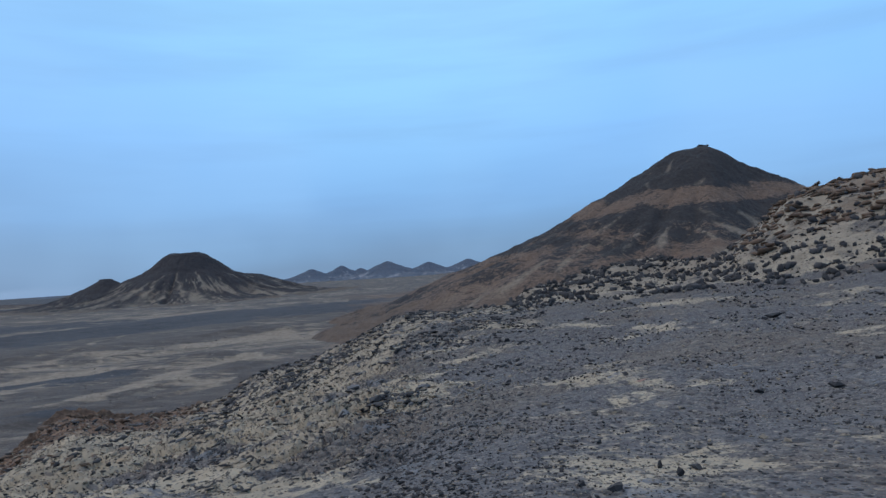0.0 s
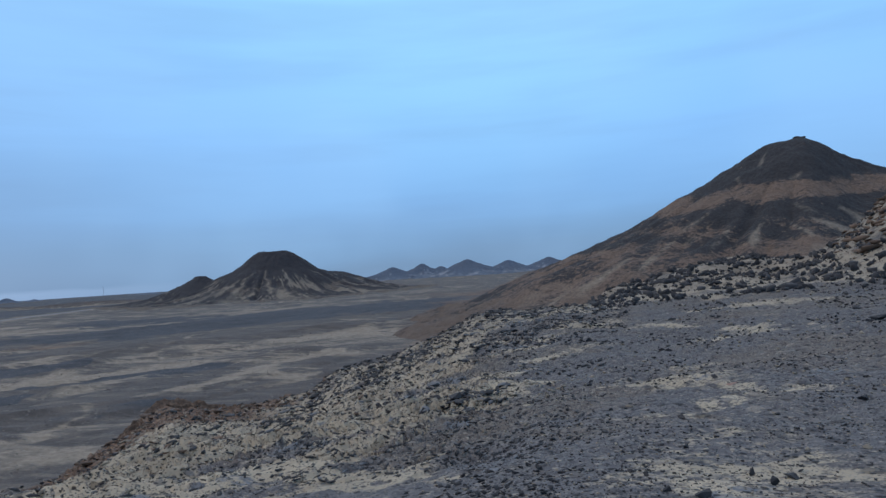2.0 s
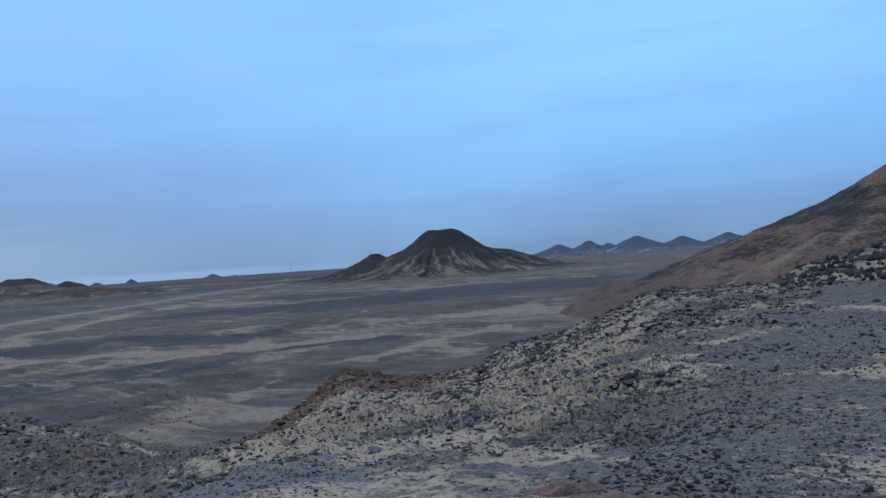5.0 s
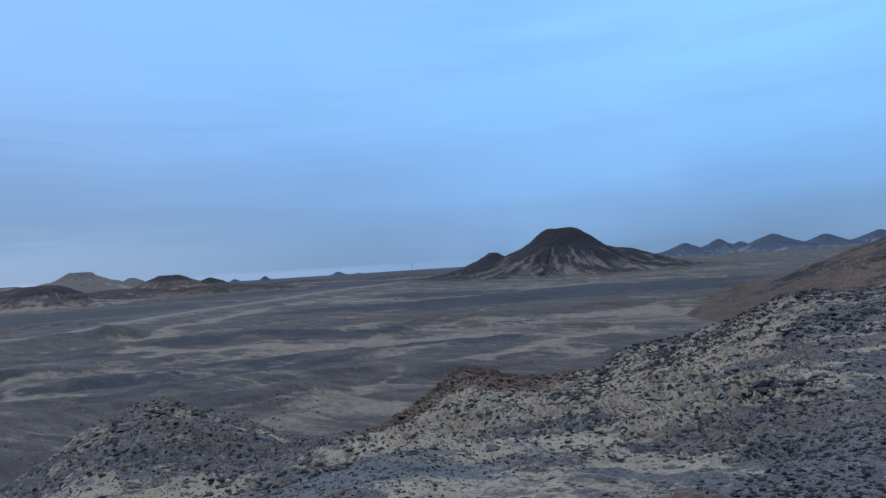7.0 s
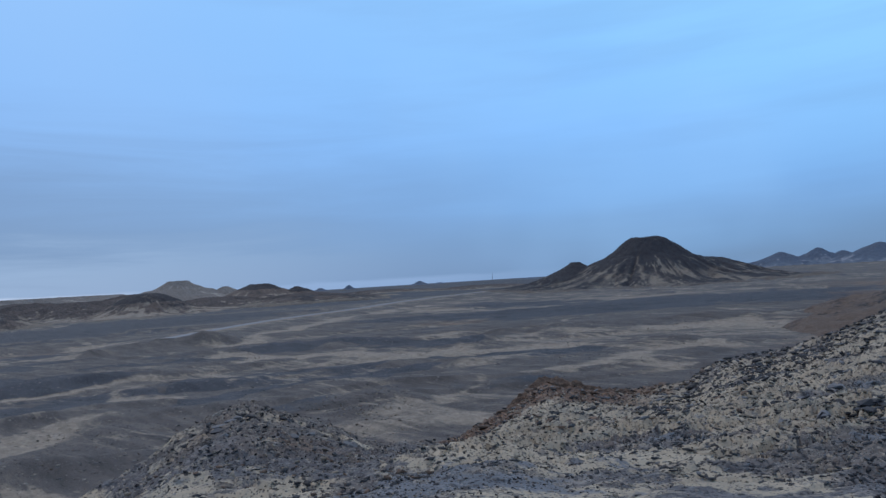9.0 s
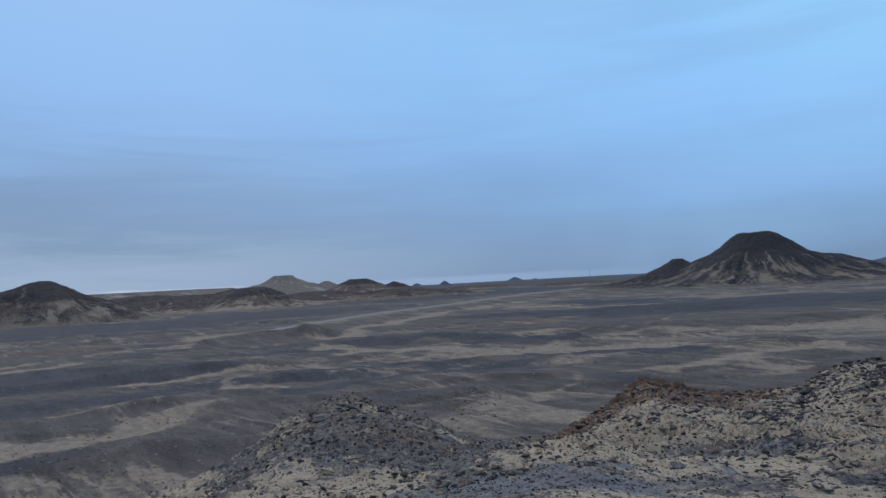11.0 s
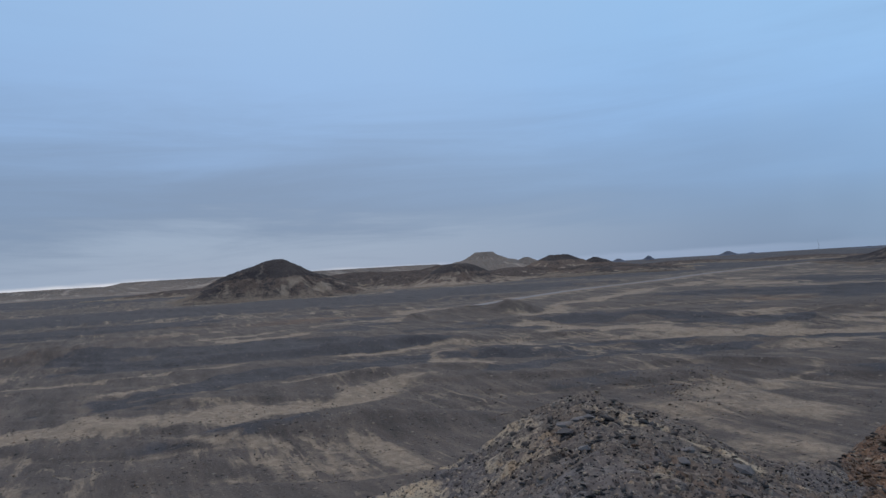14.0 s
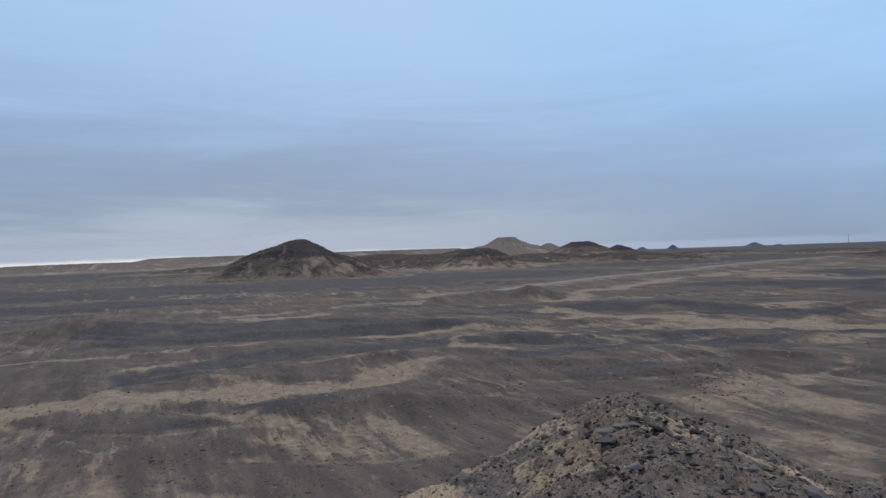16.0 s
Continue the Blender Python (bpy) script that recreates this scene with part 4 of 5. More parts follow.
def turned(v, size, yaw, tip, roll):
    """Copies of a shape, one a row: scaled, tipped and turned."""
    cy, sy, ct, st, cr, sr = np.cos(yaw), np.sin(yaw), np.cos(tip), np.sin(tip), np.cos(roll), np.sin(roll)
    x, y, z = (v[None, :, i] * size[:, None] for i in range(3))
    y, z = y * ct[:, None] - z * st[:, None], y * st[:, None] + z * ct[:, None]
    x, z = x * cr[:, None] + z * sr[:, None], -x * sr[:, None] + z * cr[:, None]
    return x * cy[:, None] - y * sy[:, None], x * sy[:, None] + y * cy[:, None], z


def scatter(name, label, x, y, size, shapes, mat, sunk=0.33, tip=0.3, category="stones", run=None):
    """Many stones joined into one mesh, each half bedded in the ground."""
    g = np.random.default_rng(len(name) * 31 + len(x))
    zs = ground_at(x, y)
    pick = g.integers(0, len(shapes), len(x))
    verts, faces, base = [], [], 0
    for k, (v, f) in enumerate(shapes):
        m = pick == k
        n = int(m.sum())
        if not n:
            continue
        yaw = g.uniform(0, 6.28, n) if run is None else g.normal(run, 0.35, n)
        sx, sy, sz = turned(v, size[m], yaw, g.normal(0, tip, n), g.normal(0, tip, n))
        low = sz.min(1)
        lift = zs[m] - low - sunk * (sz.max(1) - low)
        verts.append(np.stack([sx + x[m][:, None], sy + y[m][:, None], sz + lift[:, None]], -1).reshape(-1, 3))
        faces.append((f[None] + base + np.arange(n)[:, None, None] * len(v)).reshape(-1, 3))
        base += n * len(v)
    verts, faces = np.concatenate(verts), np.concatenate(faces)
    me = bpy.data.meshes.new(name)
    me.vertices.add(len(verts))
    me.vertices.foreach_set("co", verts.astype(np.float32).ravel())
    me.loops.add(faces.size)
    me.loops.foreach_set("vertex_index", faces.astype(np.int32).ravel())
    me.polygons.add(len(faces))
    me.polygons.foreach_set("loop_start", np.arange(0, faces.size, 3, dtype=np.int32))
    me.update(calc_edges=True)
    me.materials.append(mat)
    return tagged(new(name, me), label, category, kind="stuff")


def spread(n, az0, az1, r0, r1, seed):
    g = np.random.default_rng(seed)
    az, r = g.uniform(az0, az1, n), np.exp(g.uniform(math.log(r0), math.log(r1), n))
    return g, az, r, at_az(R1, az), at_az(R2, az), at_az(R3, az)


def sizes(g, n, lo, hi, power=2.2):
    """Few large, many small."""
    return lo * (1 + (hi / lo - 1) * g.random(n) ** power)


def keep(m, *arrays):
    return [a[m] for a in arrays]


# pebbles over the whole knoll
g, az, r, r1, r2, r3 = spread(76000, -40, 100, 2.8, 62, 1)
clump = fbm(*(c / 4 for c in polar(az, r)), 3, 0.5, 81)
ok = (r < r3 + 3) & (g.random(len(r)) < 0.34 + 1.8 * clump + 0.4 * smooth(az, 4, 14))
az, r, s = keep(ok, az, r, r * sizes(g, len(r), 0.0022, 0.0085, 2.4))
tan = g.random(len(r)) < 0.22
for m, mat, label in ((~tan, M_STONE, "small dark pebbles strewn over the knoll"), (tan, M_TAN_STONE, "small tan pebbles strewn over the knoll")):
    scatter("pebbles", label, *polar(az[m], r[m]), s[m], SMALL, mat, category="pebbles")

# fist-sized stones
g, az, r, r1, r2, r3 = spread(15000, -40, 100, 3.0, 60, 2)
clump = fbm(*(c / 5 for c in polar(az, r)), 3, 0.5, 83)
zone = smooth(az, 2, 12) * (1 - smooth(az, 36, 44)) * smooth(r, r1 - 6, r1) + 0.3 * smooth(az, 46, 52)
ok = (r < r2 + 2) & (g.random(len(r)) < 0.07 + 1.1 * clump + 0.55 * zone)
az, r, s = keep(ok, az, r, r * sizes(g, len(r), 0.0035, 0.0115, 2.6))
tan = g.random(len(r)) < 0.28
for m, mat, label in ((~tan, M_STONE, "fist-sized dark stones bedded in the sand"), (tan, M_TAN_STONE, "fist-sized tan stones bedded in the sand")):
    scatter("stones", label, *polar(az[m], r[m]), s[m], MEDIUM, mat)

# boulders on the sandy slope behind the terrace
g, az, r, r1, r2, r3 = spread(13000, -38, -2.5, 44, 86, 3)
up = (r - r2) / (r3 - r2)
ok = (up > -0.10) & (up < 1.12) & (g.random(len(r)) < 0.22 + 0.55 * smooth(up, 0.1, 0.7) * smooth(az, -26, -20) + 0.5 * fbm(az / 3, r / 6, 2, 0.5, 3))
az, r, s = keep(ok, az, r, sizes(g, len(r), 0.10, 1.1, 3.8))
scatter("slope_boulders", "dark basalt boulders on a pale sandy slope", *polar(az, r), s, LARGE, M_BASALT, 0.3, 0.5, "boulders")
g, az, r, r1, r2, r3 = spread(5200, -40, -20, 50, 90, 31)
up = (r - r2) / (r3 - r2)
ok = (up > 0.25) & (up < 1.1) & (g.random(len(r)) < smooth(up, 0.25, 0.7) * smooth(-az, 22, 27) * (0.6 + fbm(az / 2, r * 1.2, 2, 0.5, 13)))
az, r, s = keep(ok, az, r, sizes(g, len(r), 0.25, 2.0, 3.0))
scatter("slope_ledges", "brown sandstone slabs in broken ledges on the slope", *polar(az, r), s, SLAB, M_BROWN_STONE, 0.35, 0.18, "rock slabs")

# broken dark rock along the brow
g, az, r, r1, r2, r3 = spread(16000, -8, 20, 22, 56, 4)
ok = (r > r2 - 22) & (r < r2 + 3) & (g.random(len(r)) < smooth(r, r2 - 20, r2 - 4) * 0.6 + 0.7 * fbm(*(c / 3.5 for c in polar(az, r)), 3, 0.5, 5))
az, r, s = keep(ok, az, r, sizes(g, len(r), 0.08, 0.48, 3.4))
scatter("brow_rubble", "broken dark rock slabs along the brow", *polar(az, r), s, SHARD + SLAB + MEDIUM[:4], M_BASALT, 0.42, 0.30, "rubble", BEDDING)
g, az, r, r1, r2, r3 = spread(30000, -6, 34, 14, 52, 45)
x, y = polar(az, r)
ok = (r < r2 + 1.5) & (g.random(len(r)) < 0.03 + 0.9 * ribs(x, y, r, az, r1, r2))
x, y, s = keep(ok, x, y, (0.3 + r / 45) * sizes(g, len(r), 0.07, 0.50, 3.6))
scatter("rib_slabs", "dark jagged slabs breaking out of the slope", x, y, s, SHARD + SLAB, M_BASALT, 0.40, 0.25, "rubble", BEDDING)
# flakes of grey and tan shale lying along the beds of the slope
g, az, r, r1, r2, r3 = spread(30000, -8, 42, 8, 50, 46)
bx, by = polar(az, r)
bx, by = bx * math.cos(BEDDING) + by * math.sin(BEDDING), -bx * math.sin(BEDDING) + by * math.cos(BEDDING)
bed = fbm(bx / 11, by / 2.4, 4, 0.55, 101)
ok = (r < r2 + 1) & (g.random(len(r)) < (0.16 + 1.2 * np.abs(bed)) * (1 - 0.6 * smooth(az, 19, 25)) * smooth(az + g.normal(0, 3, len(r)), -7, 4))
az, r, bed, s = keep(ok, az, r, bed, r * sizes(g, len(r), 0.004, 0.021, 3.0))
kind = g.random(len(r)) + 0.9 * np.clip(bed, -0.5, 0.5)
for lo, hi, mat, label in ((-9, 0.50, M_STONE, "dark flakes of shale along the beds"), (0.50, 0.72, M_GREY_STONE, "grey flakes of shale along the beds"), (0.72, 9, M_TAN_STONE, "tan flakes of shale along the beds")):
    m = (kind >= lo) & (kind < hi)
    scatter("shale_flakes", label, *polar(az[m], r[m]), s[m], SHARD, mat, 0.38, 0.25, "shale flakes", BEDDING)
# long dark slabs paving the top of the brow
g, az, r, r1, r2, r3 = spread(5200, -4, 15, 24, 54, 48)
ok = (r < r2 + 1) & (g.random(len(r)) < smooth(r, r2 - 24, r2 - 6) * (0.35 + 1.2 * fbm(*(c / 6 for c in polar(az, r)), 3, 0.5, 49)))
az, r, s = keep(ok, az, r, sizes(g, len(r), 0.25, 1.0, 2.6))
scatter("brow_slabs", "long dark slabs of shale paving the brow", *polar(az, r), s, SHARD + SLAB, M_BASALT, 0.58, 0.12, "rock slabs", BEDDING)
# dark rubble at the feet
g, az, r, r1, r2, r3 = spread(2600, -12, 12, 4.2, 9.5, 41)
ok = g.random(len(r)) < 0.1 + 1.5 * fbm(*(c / 1.4 for c in polar(az, r)), 3, 0.5, 43) + 0.5 * np.exp(-((az - 2) / 5) ** 2)
az, r, s = keep(ok, az, r, sizes(g, len(r), 0.025, 0.11, 2.4))
scatter("near_rubble", "dark shaly rubble on the gravel terrace", *polar(az, r), s, SLAB + MEDIUM, M_BASALT, 0.3, 0.3, "rubble")

# stones on the spur, and the brown ledges along its crest
g, az, r, r1, r2, r3 = spread(6000, 14, 40, 14, 46, 5)
ok = (r > r1 + 1) & (r < r2 + 1) & (g.random(len(r)) < 0.26 + 0.9 * fbm(*(c / 4 for c in polar(az, r)), 3, 0.5, 87))
az, r, s = keep(ok, az, r, sizes(g, len(r), 0.05, 0.36, 3.6))
kind = g.random(len(r))
for lo, hi, mat, label in ((0, 0.34, M_STONE, "dark stones on the sandy face of the spur"), (0.34, 0.70, M_BROWN_STONE, "brown stones on the sandy face of the spur"), (0.70, 1, M_TAN_STONE, "tan stones on the sandy face of the spur")):
    m = (kind >= lo) & (kind < hi)
    scatter("spur_stones", label, *polar(az[m], r[m]), s[m] * 1.25, SHARD + SLAB, mat, 0.38, 0.25, run=BEDDING)
g, az, r, r1, r2, r3 = spread(1500, 17, 37, 24, 46, 51)
ok = (np.abs(r - r2 + 1.2) < 1.8 + 1.5 * fbm(az / 3, r / 5, 2, 0.5, 9))
az, r, s = keep(ok, az, r, sizes(g, len(r), 0.15, 0.95, 2.6))
scatter("spur_ledges", "brown ironstone slabs capping the spur", *polar(az, r), s, SLAB, M_BROWN_STONE, 0.35, 0.15, "rock slabs")

g, az, r, r1, r2, r3 = spread(5200, 22, 41, 18, 46, 53)
ok = (r < r2 + 1.5) & (g.random(len(r)) < 0.75 * crest(r, az, r2))
az, r, s = keep(ok, az, r, sizes(g, len(r), 0.06, 0.42, 3.0))
scatter("spur_scree", "rusty brown stones covering the outer face of the spur", *polar(az, r), s, MEDIUM + SLAB, M_BROWN_STONE, 0.36, 0.3)

# stones on the mound
g, az, r, r1, r2, r3 = spread(7000, 40, 76, 8, 24, 6)
ok = (r < r2 + 0.5) & (g.random(len(r)) < 0.30 + 1.1 * fbm(*(c / 2.5 for c in polar(az, r)), 3, 0.5, 7))
az, r, s = keep(ok, az, r, sizes(g, len(r), 0.025, 0.19, 4.0))
kind = g.random(len(r))
for lo, hi, mat, label in ((0, 0.5, M_STONE, "dark angular stones covering a small mound"), (0.5, 0.76, M_BROWN_STONE, "brown angular stones on a small mound"), (0.76, 1, M_TAN_STONE, "tan angular stones on a small mound")):
    m = (kind >= lo) & (kind < hi)
    scatter("mound_stones", label, *polar(az[m], r[m]), s[m], MEDIUM + SLAB, mat, 0.38, 0.3)
g, az, r, r1, r2, r3 = spread(520, 49, 62, 15, 22.5, 61)
ok = g.random(len(r)) < np.exp(-(((az - 56) / 3.5) ** 2 + ((r - 19) / 2.2) ** 2)) + 0.05
az, r, s = keep(ok, az, r, sizes(g, len(r), 0.10, 0.46, 2.6))
scatter("mound_slabs", "dark tilted rock slabs on top of the mound", *polar(az, r), s, SLAB, M_STONE, 0.45, 0.22, "rock slabs")

# stones out on the plain
g, az, r, r1, r2, r3 = spread(26000, -5, 104, 75, 330, 8)
ok = (r > r3 + 25) & ((az < 34) | (az > 46) | (r > 140)) & (g.random(len(r)) < 2.4 * (fbm(*(c / 9 for c in polar(az, r)), 3, 0.5, 85) - 0.06))
az, r, s = keep(ok, az, r, r * sizes(g, len(r), 0.0012, 0.0038, 3.0))
scatter("plain_stones", "scattered dark stones out on the desert floor", *polar(az, r), s, SMALL, M_STONE)

g, az, r, r1, r2, r3 = spread(30000, 38, 104, 34, 150, 9)
patch = fbm(*(c / 7 for c in polar(az, r)), 3, 0.5, 95)
ok = (r > r3 + 2) & (g.random(len(r)) < (0.05 + 1.5 * patch) * np.where((az > 35) & (az < 45), 0.15, 1.0))
az, r, s = keep(ok, az, r, r * sizes(g, len(r), 0.0014, 0.0052, 3.2))
kind = g.random(len(r))
for lo, hi, mat, label in ((0, 0.42, M_STONE, "dark stones strewn below the mound"), (0.42, 0.64, M_BROWN_STONE, "brown stones strewn below the mound"), (0.64, 1, M_TAN_STONE, "tan stones strewn below the mound")):
    m = (kind >= lo) & (kind < hi)
    scatter("foot_stones", label, *polar(az[m], r[m]), s[m], SMALL + MEDIUM, mat, 0.35, 0.3)

# rocky rise at the mouth of the gully
g, az, r, r1, r2, r3 = spread(4200, 40, 51, 108, 160, 81)
ok = g.random(len(r)) < 0.55 * np.exp(-(((az - 45.0) / 2.8) ** 2 + ((r - 134) / 15) ** 2)) * (0.7 + 1.2 * fbm(*(c / 5 for c in polar(az, r)), 2, 0.5, 89))
az, r, s = keep(ok, az, r, sizes(g, len(r), 0.18, 0.8, 2.8))
kind = g.random(len(r))
for lo, hi, mat, label in ((0, 0.3, M_STONE, "dark stones on a low rocky rise in the gully"), (0.3, 0.65, M_TAN_STONE, "tan stones on a low rocky rise in the gully"), (0.65, 1, M_BROWN_STONE, "brown stones on a low rocky rise in the gully")):
    m = (kind >= lo) & (kind < hi)
    scatter("rise_stones", label, *polar(az[m], r[m]), s[m], MEDIUM + SLAB, mat, 0.35, 0.3)

# ================= single rocks =================
ROCK_MESHES = []
for k, (v, f) in enumerate(LARGE + SLAB[:4]):
    me = bpy.data.meshes.new("rock")
    me.from_pydata([tuple(p) for p in v], [], [tuple(int(i) for i in q) for q in f])
    me.materials.append(M_BASALT)
    ROCK_MESHES.append(me)
PALE_MESHES = [m.copy() for m in ROCK_MESHES]
for m in PALE_MESHES:
    m.materials[0] = M_TAN_STONE


def rock(x, y, size, k, tall=1.0, yaw=0.0, tip=0.0, meshes=ROCK_MESHES, label="dark angular basalt rock lying on gravel", name="rock"):
    ob = new(name, meshes[k % len(meshes)])
    ob.scale = (size, size, size * tall)
    ob.rotation_euler = (tip, tip * 0.6, yaw)
    low = min((ob.rotation_euler.to_matrix() @ (Vector(ob.scale) * p.co)).z for p in ob.data.vertices)
    ob.location = (x, y, float(ground_at(x, y)[0]) - low - 0.12 * size)
    return tagged(ob, label, "rock", "loose rocks")


# east and length of each: the rocks that stand out on the terrace
for x, y, size, k in ((2.28, 6.42, 0.23, 2), (1.33, 5.72, 0.24, 5), (1.63, 7.73, 0.15, 1), (1.47, 6.98, 0.14, 3), (3.83, 15.02, 0.34, 4), (2.30, 17.18, 0.34, 6), (5.09, 11.28, 0.27, 7),
                      (1.09, 5.90, 0.19, 8), (0.0, 7.11, 0.18, 9), (1.83, 10.91, 0.21, 10), (2.02, 9.79, 0.19, 11), (6.24, 11.0, 0.40, 0), (5.18, 11.41, 0.25, 1), (2.2, 10.6, 0.2, 3), (1.0, 8.6, 0.2, 12)):
    rock(x, y, size * 0.72, k, 0.9, k * 1.3)
for x, y, size, k in ((12.35, 25.87, 0.85, 2), (12.8, 25.5, 0.6, 5), (11.9, 25.6, 0.5, 9), (16.12, 44.46, 1.0, 3), (-5.47, 10.06, 0.21, 4), (-4.35, 10.89, 0.19, 6), (-17.6, 11.85, 0.26, 7), (-3.93, 11.62, 0.2, 8),
                      (-15.4, 41.35, 0.7, 10), (-2.19, 11.97, 0.27, 12), (-5.39, 9.79, 0.17, 0), (-1.6, 16.0, 0.8, 13), (-2.4, 16.3, 0.55, 14), (-6.23, 11.86, 0.2, 1)):
    rock(x, y, size * 0.85, k, 0.85, k * 2.1, 0.1)
for x, y, k in ((1.93, 6.43, 4), (2.03, 6.11, 7)):
    rock(x, y, 0.095, k, 2.0, k, 0.05, label="small dark stone set upright on the gravel")
pink = rock(4.0, 14.3, 0.42, 13, 0.6, 0.4, label="flat pinkish sandstone slab on the gravel")
m_pink = stone_material("pink_stone", (0.24, 0.15, 0.12), (0.36, 0.25, 0.20), 8.0)
pink.data = pink.data.copy()
pink.data.materials[0] = m_pink


def lump(name, x, y, long, wide, high, yaw, mat, seed, rows=34, cols=72):
    """A rough bedded swelling of rock that sinks into the ground at its rim."""
    S, A = np.meshgrid(np.linspace(0, 1, rows), np.linspace(0, 2 * np.pi, cols, endpoint=False), indexing="ij")
    ux, uy = np.cos(A) * S, np.sin(A) * S
    rim = 1 + 0.35 * fbm(np.cos(A) * 1.6 + seed, np.sin(A) * 1.6, 3, 0.6, seed)
    lx, ly = ux * long * rim, uy * wide * rim
    gx, gy = x + lx * math.cos(yaw) - ly * math.sin(yaw), y + lx * math.sin(yaw) + ly * math.cos(yaw)
    q = fbm(lx / (wide * 1.1) + seed, ly / (wide * 0.8), 3, 0.42, seed) + 0.25 * ridged(lx / (wide * 1.2), ly / (wide * 0.7), 2, 0.4, seed + 1)
    h = high * (1 - S ** 2) * (0.55 + 0.75 * q)
    f = h / (high * 0.22)
    h = high * 0.22 * (np.floor(f) + smooth(f - np.floor(f), 0.15, 0.85)) + high * 0.03 * fbm(lx / (wide * 0.2), ly / (wide * 0.2), 2, 0.5, seed + 2)
    gz = ground_at(gx.ravel(), gy.ravel()).reshape(gx.shape) + h - 0.06 * smooth(S, 0.75, 1.0)
    me = grid_mesh(name, gx, gy, gz, {}, True)
    me.materials.append(mat)
    return new(name, me)


def weathered(name, a, b, c):
    """Rock that breaks in beds: three tones in blotches, gritty, rough."""
    m, n = material(name)
    p = n.put("ShaderNodeNewGeometry").outputs["Position"]
    blotch, grit = n.noise(p, 4.5, 5.0, 0.65), n.noise(p, 38.0, 4.0, 0.65)
    v = n.math("ADD", n.math("MULTIPLY", blotch, 0.65), n.math("MULTIPLY", grit, 0.35))
    finish(n, n.ramp(v, ((0.36, a), (0.5, b), (0.64, c))), 0.92, v, 0.8, 0.05)
    return m


m_shell = weathered("weathered_pink_rock", (0.085, 0.060, 0.052), (0.170, 0.118, 0.100), (0.245, 0.180, 0.152))
tagged(lump("pink_outcrop", -0.86, 5.15, 0.62, 0.40, 0.17, 0.3, m_shell, 5), "weathered pink sandstone breaking through the gravel", "rock outcrop")
tagged(lump("pink_outcrop", -1.25, 5.95, 0.36, 0.20, 0.11, 0.5, m_shell, 9), "small weathered pink sandstone hump in the gravel", "rock outcrop")


# blocky ribs of shale in the slope, and the slabs on top of the mound
GREY_MESHES = [m.copy() for m in ROCK_MESHES]
for m in GREY_MESHES:
    m.materials[0] = M_GREY_STONE
BLOCKS = ((6.6, 15.6, 10, 0.46), (4.6, 16.4, 7, 0.38), (10.5, 19.5, 8, 0.42), (8.2, 24.0, 7, 0.5), (14.0, 17.5, 6, 0.36))
MOUND_SLABS = ((55.0, 19.4, 8, 0.46), (53.0, 17.6, 7, 0.40), (57.4, 18.4, 6, 0.36), (51.0, 19.6, 6, 0.36), (54.4, 15.4, 6, 0.3))
g = np.random.default_rng(91)
for groups, label, spot in ((BLOCKS, "blocky grey shale slab jutting from the slope", 0.75), (MOUND_SLABS, "smooth grey rock slab bedded in the mound", 0.85)):
    for az, r, count, size in groups:
        cx, cy = (float(v) for v in polar(az, r))
        for i in range(count):
            along, off = g.normal(0, spot), g.normal(0, spot * 0.35)
            x, y = cx + along * math.cos(BEDDING) - off * math.sin(BEDDING), cy + along * math.sin(BEDDING) + off * math.cos(BEDDING)
            rock(x, y, size * float(g.uniform(0.6, 1.35)), int(g.integers(0, 16)), float(g.uniform(0.45, 0.75)), BEDDING + g.normal(0, 0.3), g.normal(0.1, 0.12), GREY_MESHES if g.random() < 0.6 else ROCK_MESHES, label, "boulder")
m_iron = weathered("ironstone", (0.050, 0.033, 0.025), (0.118, 0.078, 0.055), (0.205, 0.145, 0.100))
for az, r, long, wide, high, yaw, seed in ((29.6, 42.2, 2.2, 0.75, 0.34, 0.95, 41), (31.0, 41.4, 1.5, 0.60, 0.28, 1.2, 42), (27.6, 42.6, 1.9, 0.60, 0.34, 0.8, 43), (25.2, 43.2, 1.8, 0.55, 0.32, 0.8, 44), (33.0, 38.6, 1.3, 0.55, 0.30, 1.9, 45)):
    ox, oy = (float(v) for v in polar(az, r))
    tagged(lump("ironstone_ledge", ox, oy, long, wide, high, yaw, m_iron, seed, 36, 84), "rusty brown ironstone ledge capping the spur", "rock outcrop", "ironstone ledges")
g = np.random.default_rng(64)
az, r = g.normal(6.2, 2.6, 420), g.normal(15.8, 1.5, 420)
s = sizes(g, 420, 0.06, 0.42, 2.4)
for lo, hi, mat, label in ((0, 150, M_STONE, "grey broken slabs round the shale outcrop"), (240, 420, M_TAN_STONE, "tan broken slabs round the shale outcrop")):
    scatter("outcrop_slabs", label, *polar(az[lo:hi], r[lo:hi]), s[lo:hi], SHARD + SLAB, mat, 0.35, 0.3, "rubble", BEDDING)
g = np.random.default_rng(77)
count = 0
while count < 235:
    az, r = g.uniform(-36, 72), math.exp(g.uniform(math.log(4.5), math.log(40)))
    lim = float(at_az(R2, np.array([az]))[0])
    if r > lim - 0.5 or (az < 4 and g.random() < 0.35):
        continue
    x, y = polar(az, r)
    pale = g.random() < 0.15
    rock(float(x), float(y), r * float(sizes(g, 1, 0.006, 0.0155, 2.4)[0]), int(g.integers(0, 16)), 0.85, g.uniform(0, 6.28), g.normal(0, 0.15),
         PALE_MESHES if pale else ROCK_MESHES, "tan sandstone rock lying on gravel" if pale else "dark angular basalt rock lying on gravel")
    count += 1

# ================= crags on the summits =================


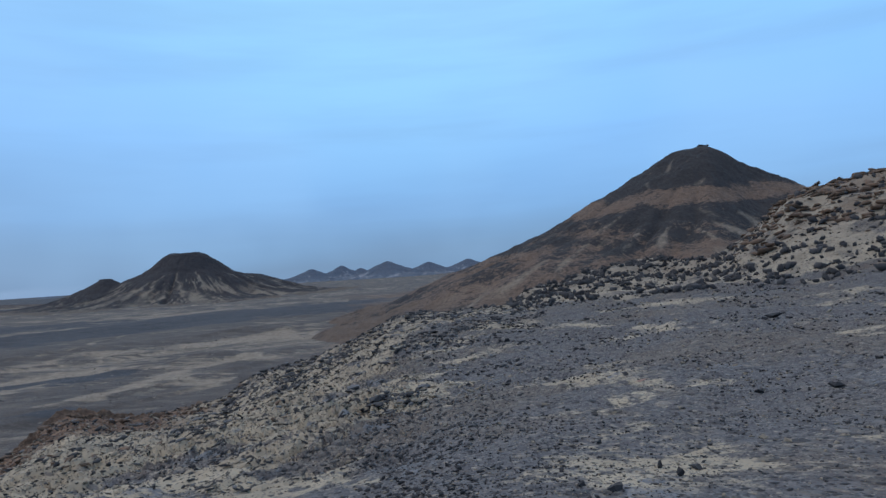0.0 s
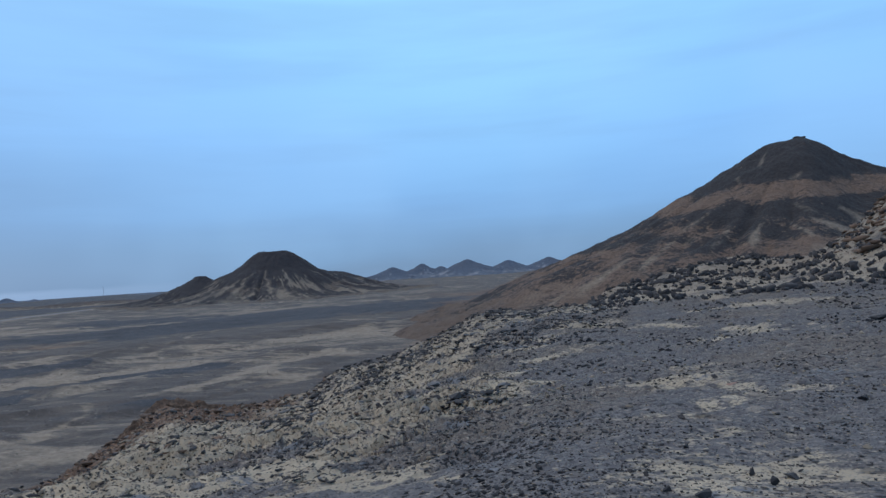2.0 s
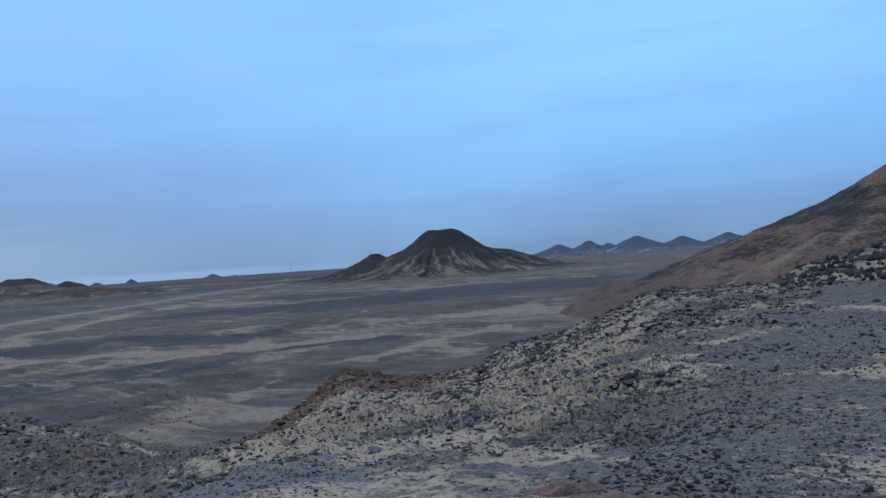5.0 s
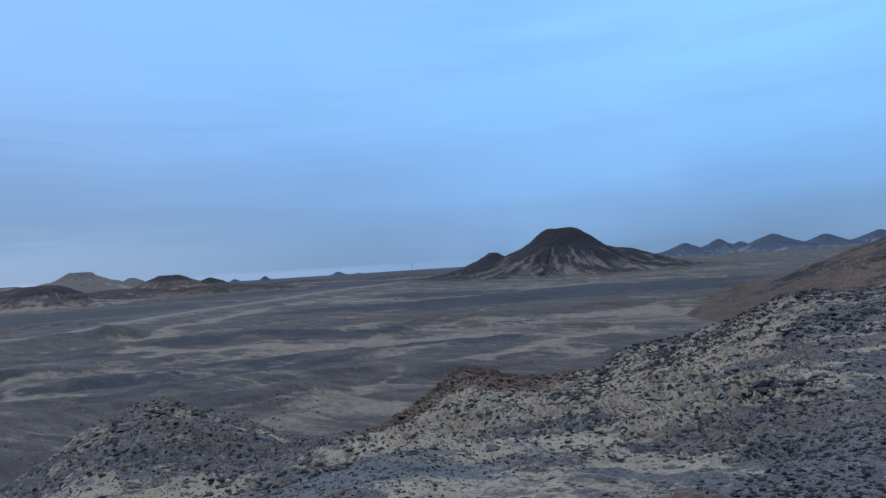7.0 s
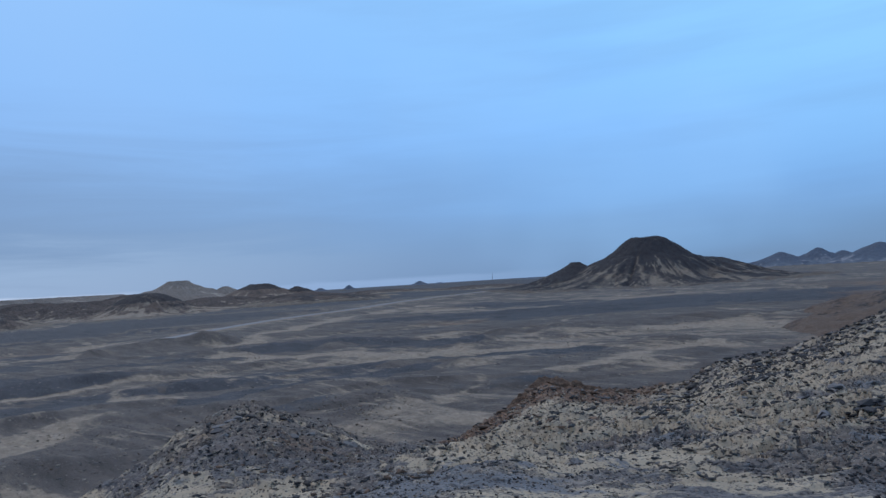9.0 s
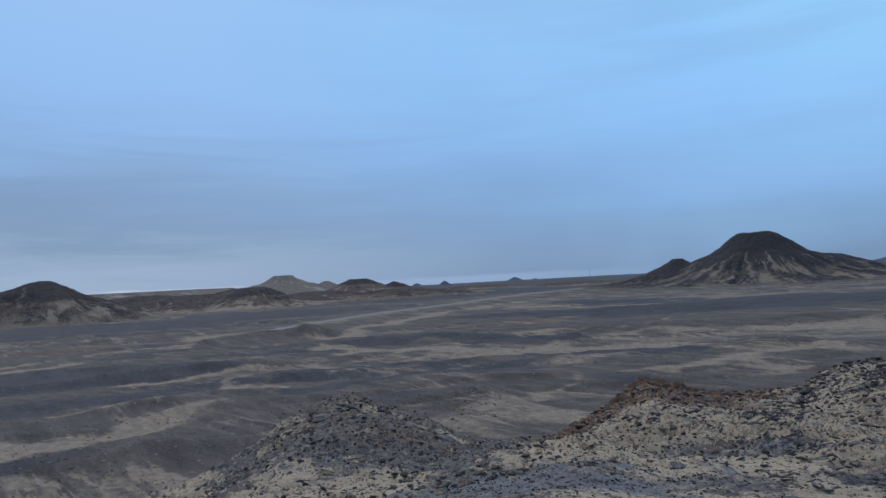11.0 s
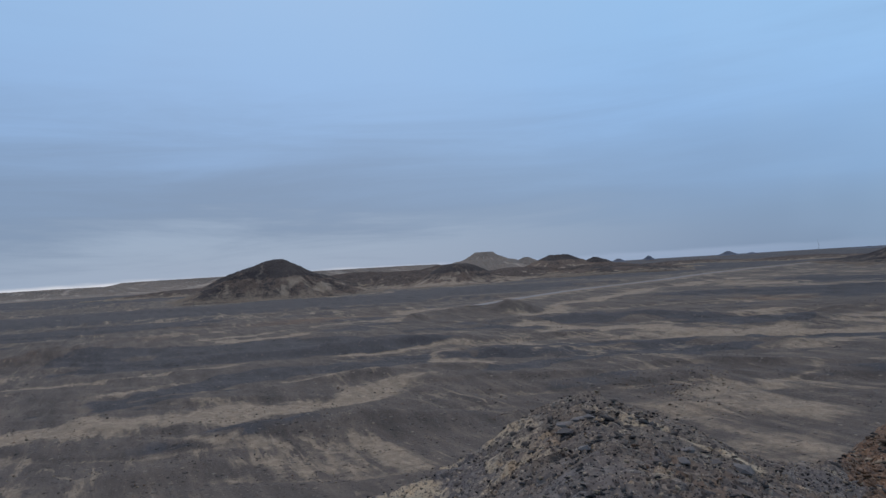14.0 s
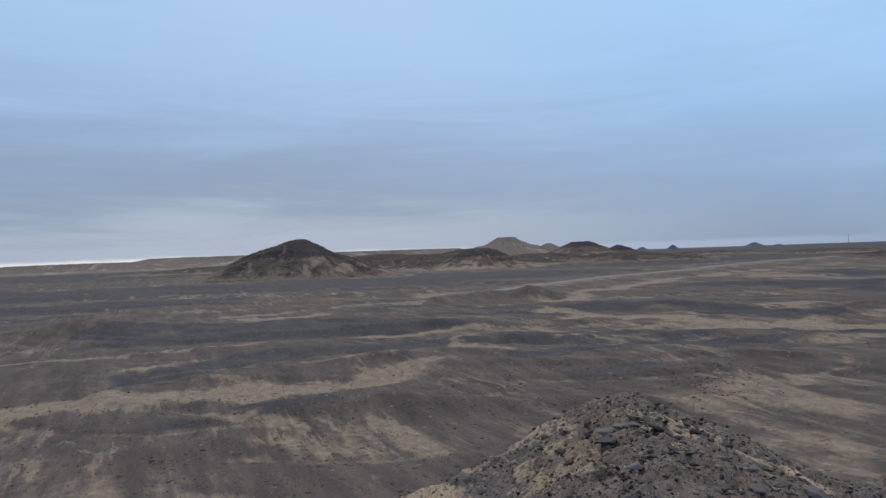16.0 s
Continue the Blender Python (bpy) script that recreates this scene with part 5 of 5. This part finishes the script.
def crag(parent, az, dist, spread_m, count, lo, hi, seed):
    """Blocks of rimrock on a summit, parts of their hill."""
    g = np.random.default_rng(seed)
    cx, cy = polar(az, dist)
    tree = parent.data
    co = np.empty(len(tree.vertices) * 3)
    tree.vertices.foreach_get("co", co)
    co = co.reshape(-1, 3)
    for i in range(count):
        x, y = cx + g.normal(0, spread_m[0]) * math.cos(radians(az)), cy + g.normal(0, spread_m[0]) * math.sin(radians(az))
        z = co[np.argmin((co[:, 0] - x) ** 2 + (co[:, 1] - y) ** 2), 2]
        ob = new("crag", ROCK_MESHES[int(g.integers(0, 12))])
        s = float(g.uniform(lo, hi))
        ob.location, ob.scale, ob.rotation_euler = (x, y, z + 0.1 * s), (s, s, s * 0.9), (0, 0, g.uniform(0, 6.28))
        ob.parent = parent


by_name = {o.name: o for o in scene.objects}
crag(by_name["mountain"], -21.4, 400, (2.5,), 8, 1.6, 3.2, 1)
crag(by_name["mountain"], -26.3, 398, (4.0,), 8, 1.2, 2.4, 2)
crag(by_name["conical_hill"], 21.4, 1098, (8.0,), 14, 2.0, 4.0, 3)
crag(by_name["crown_hill"], 53.7, 1498, (13.0,), 12, 2.0, 3.5, 4)

# ================= the mast on the horizon =================


def box_part(name, size, at, mat, parent):
    bm = bmesh.new()
    bmesh.ops.create_cube(bm, size=1.0, matrix=Matrix.Translation(at) @ Matrix.Diagonal((*size, 1)))
    me = bpy.data.meshes.new(name)
    bm.to_mesh(me)
    bm.free()
    me.materials.append(mat)
    ob = new(name, me)
    ob.parent = parent
    return ob


def steel():
    m, n = material("galvanised_steel")
    p = n.put("ShaderNodeNewGeometry").outputs["Position"]
    finish(n, n.mix(n.noise(p, 0.4), (0.10, 0.105, 0.11, 1), (0.16, 0.165, 0.175, 1)), 0.6)
    return m


mx, my = polar(34.35, 2800)
mast = tagged(new("radio_mast"), "thin steel radio mast standing on the plain", "mast")
mast.location = (mx, my, float(ground_at(mx, my)[0]))
M_STEEL = steel()
for sx, sy in ((-0.6, -0.6), (0.6, -0.6), (0.6, 0.6), (-0.6, 0.6)):
    box_part("leg", (0.18, 0.18, 38), (sx, sy, 19), M_STEEL, mast)
for k in range(9):
    box_part("brace", (1.4, 1.4, 0.2), (0, 0, 3 + k * 4.2), M_STEEL, mast)
box_part("antenna", (0.5, 0.5, 7), (0, 0, 41), M_STEEL, mast)
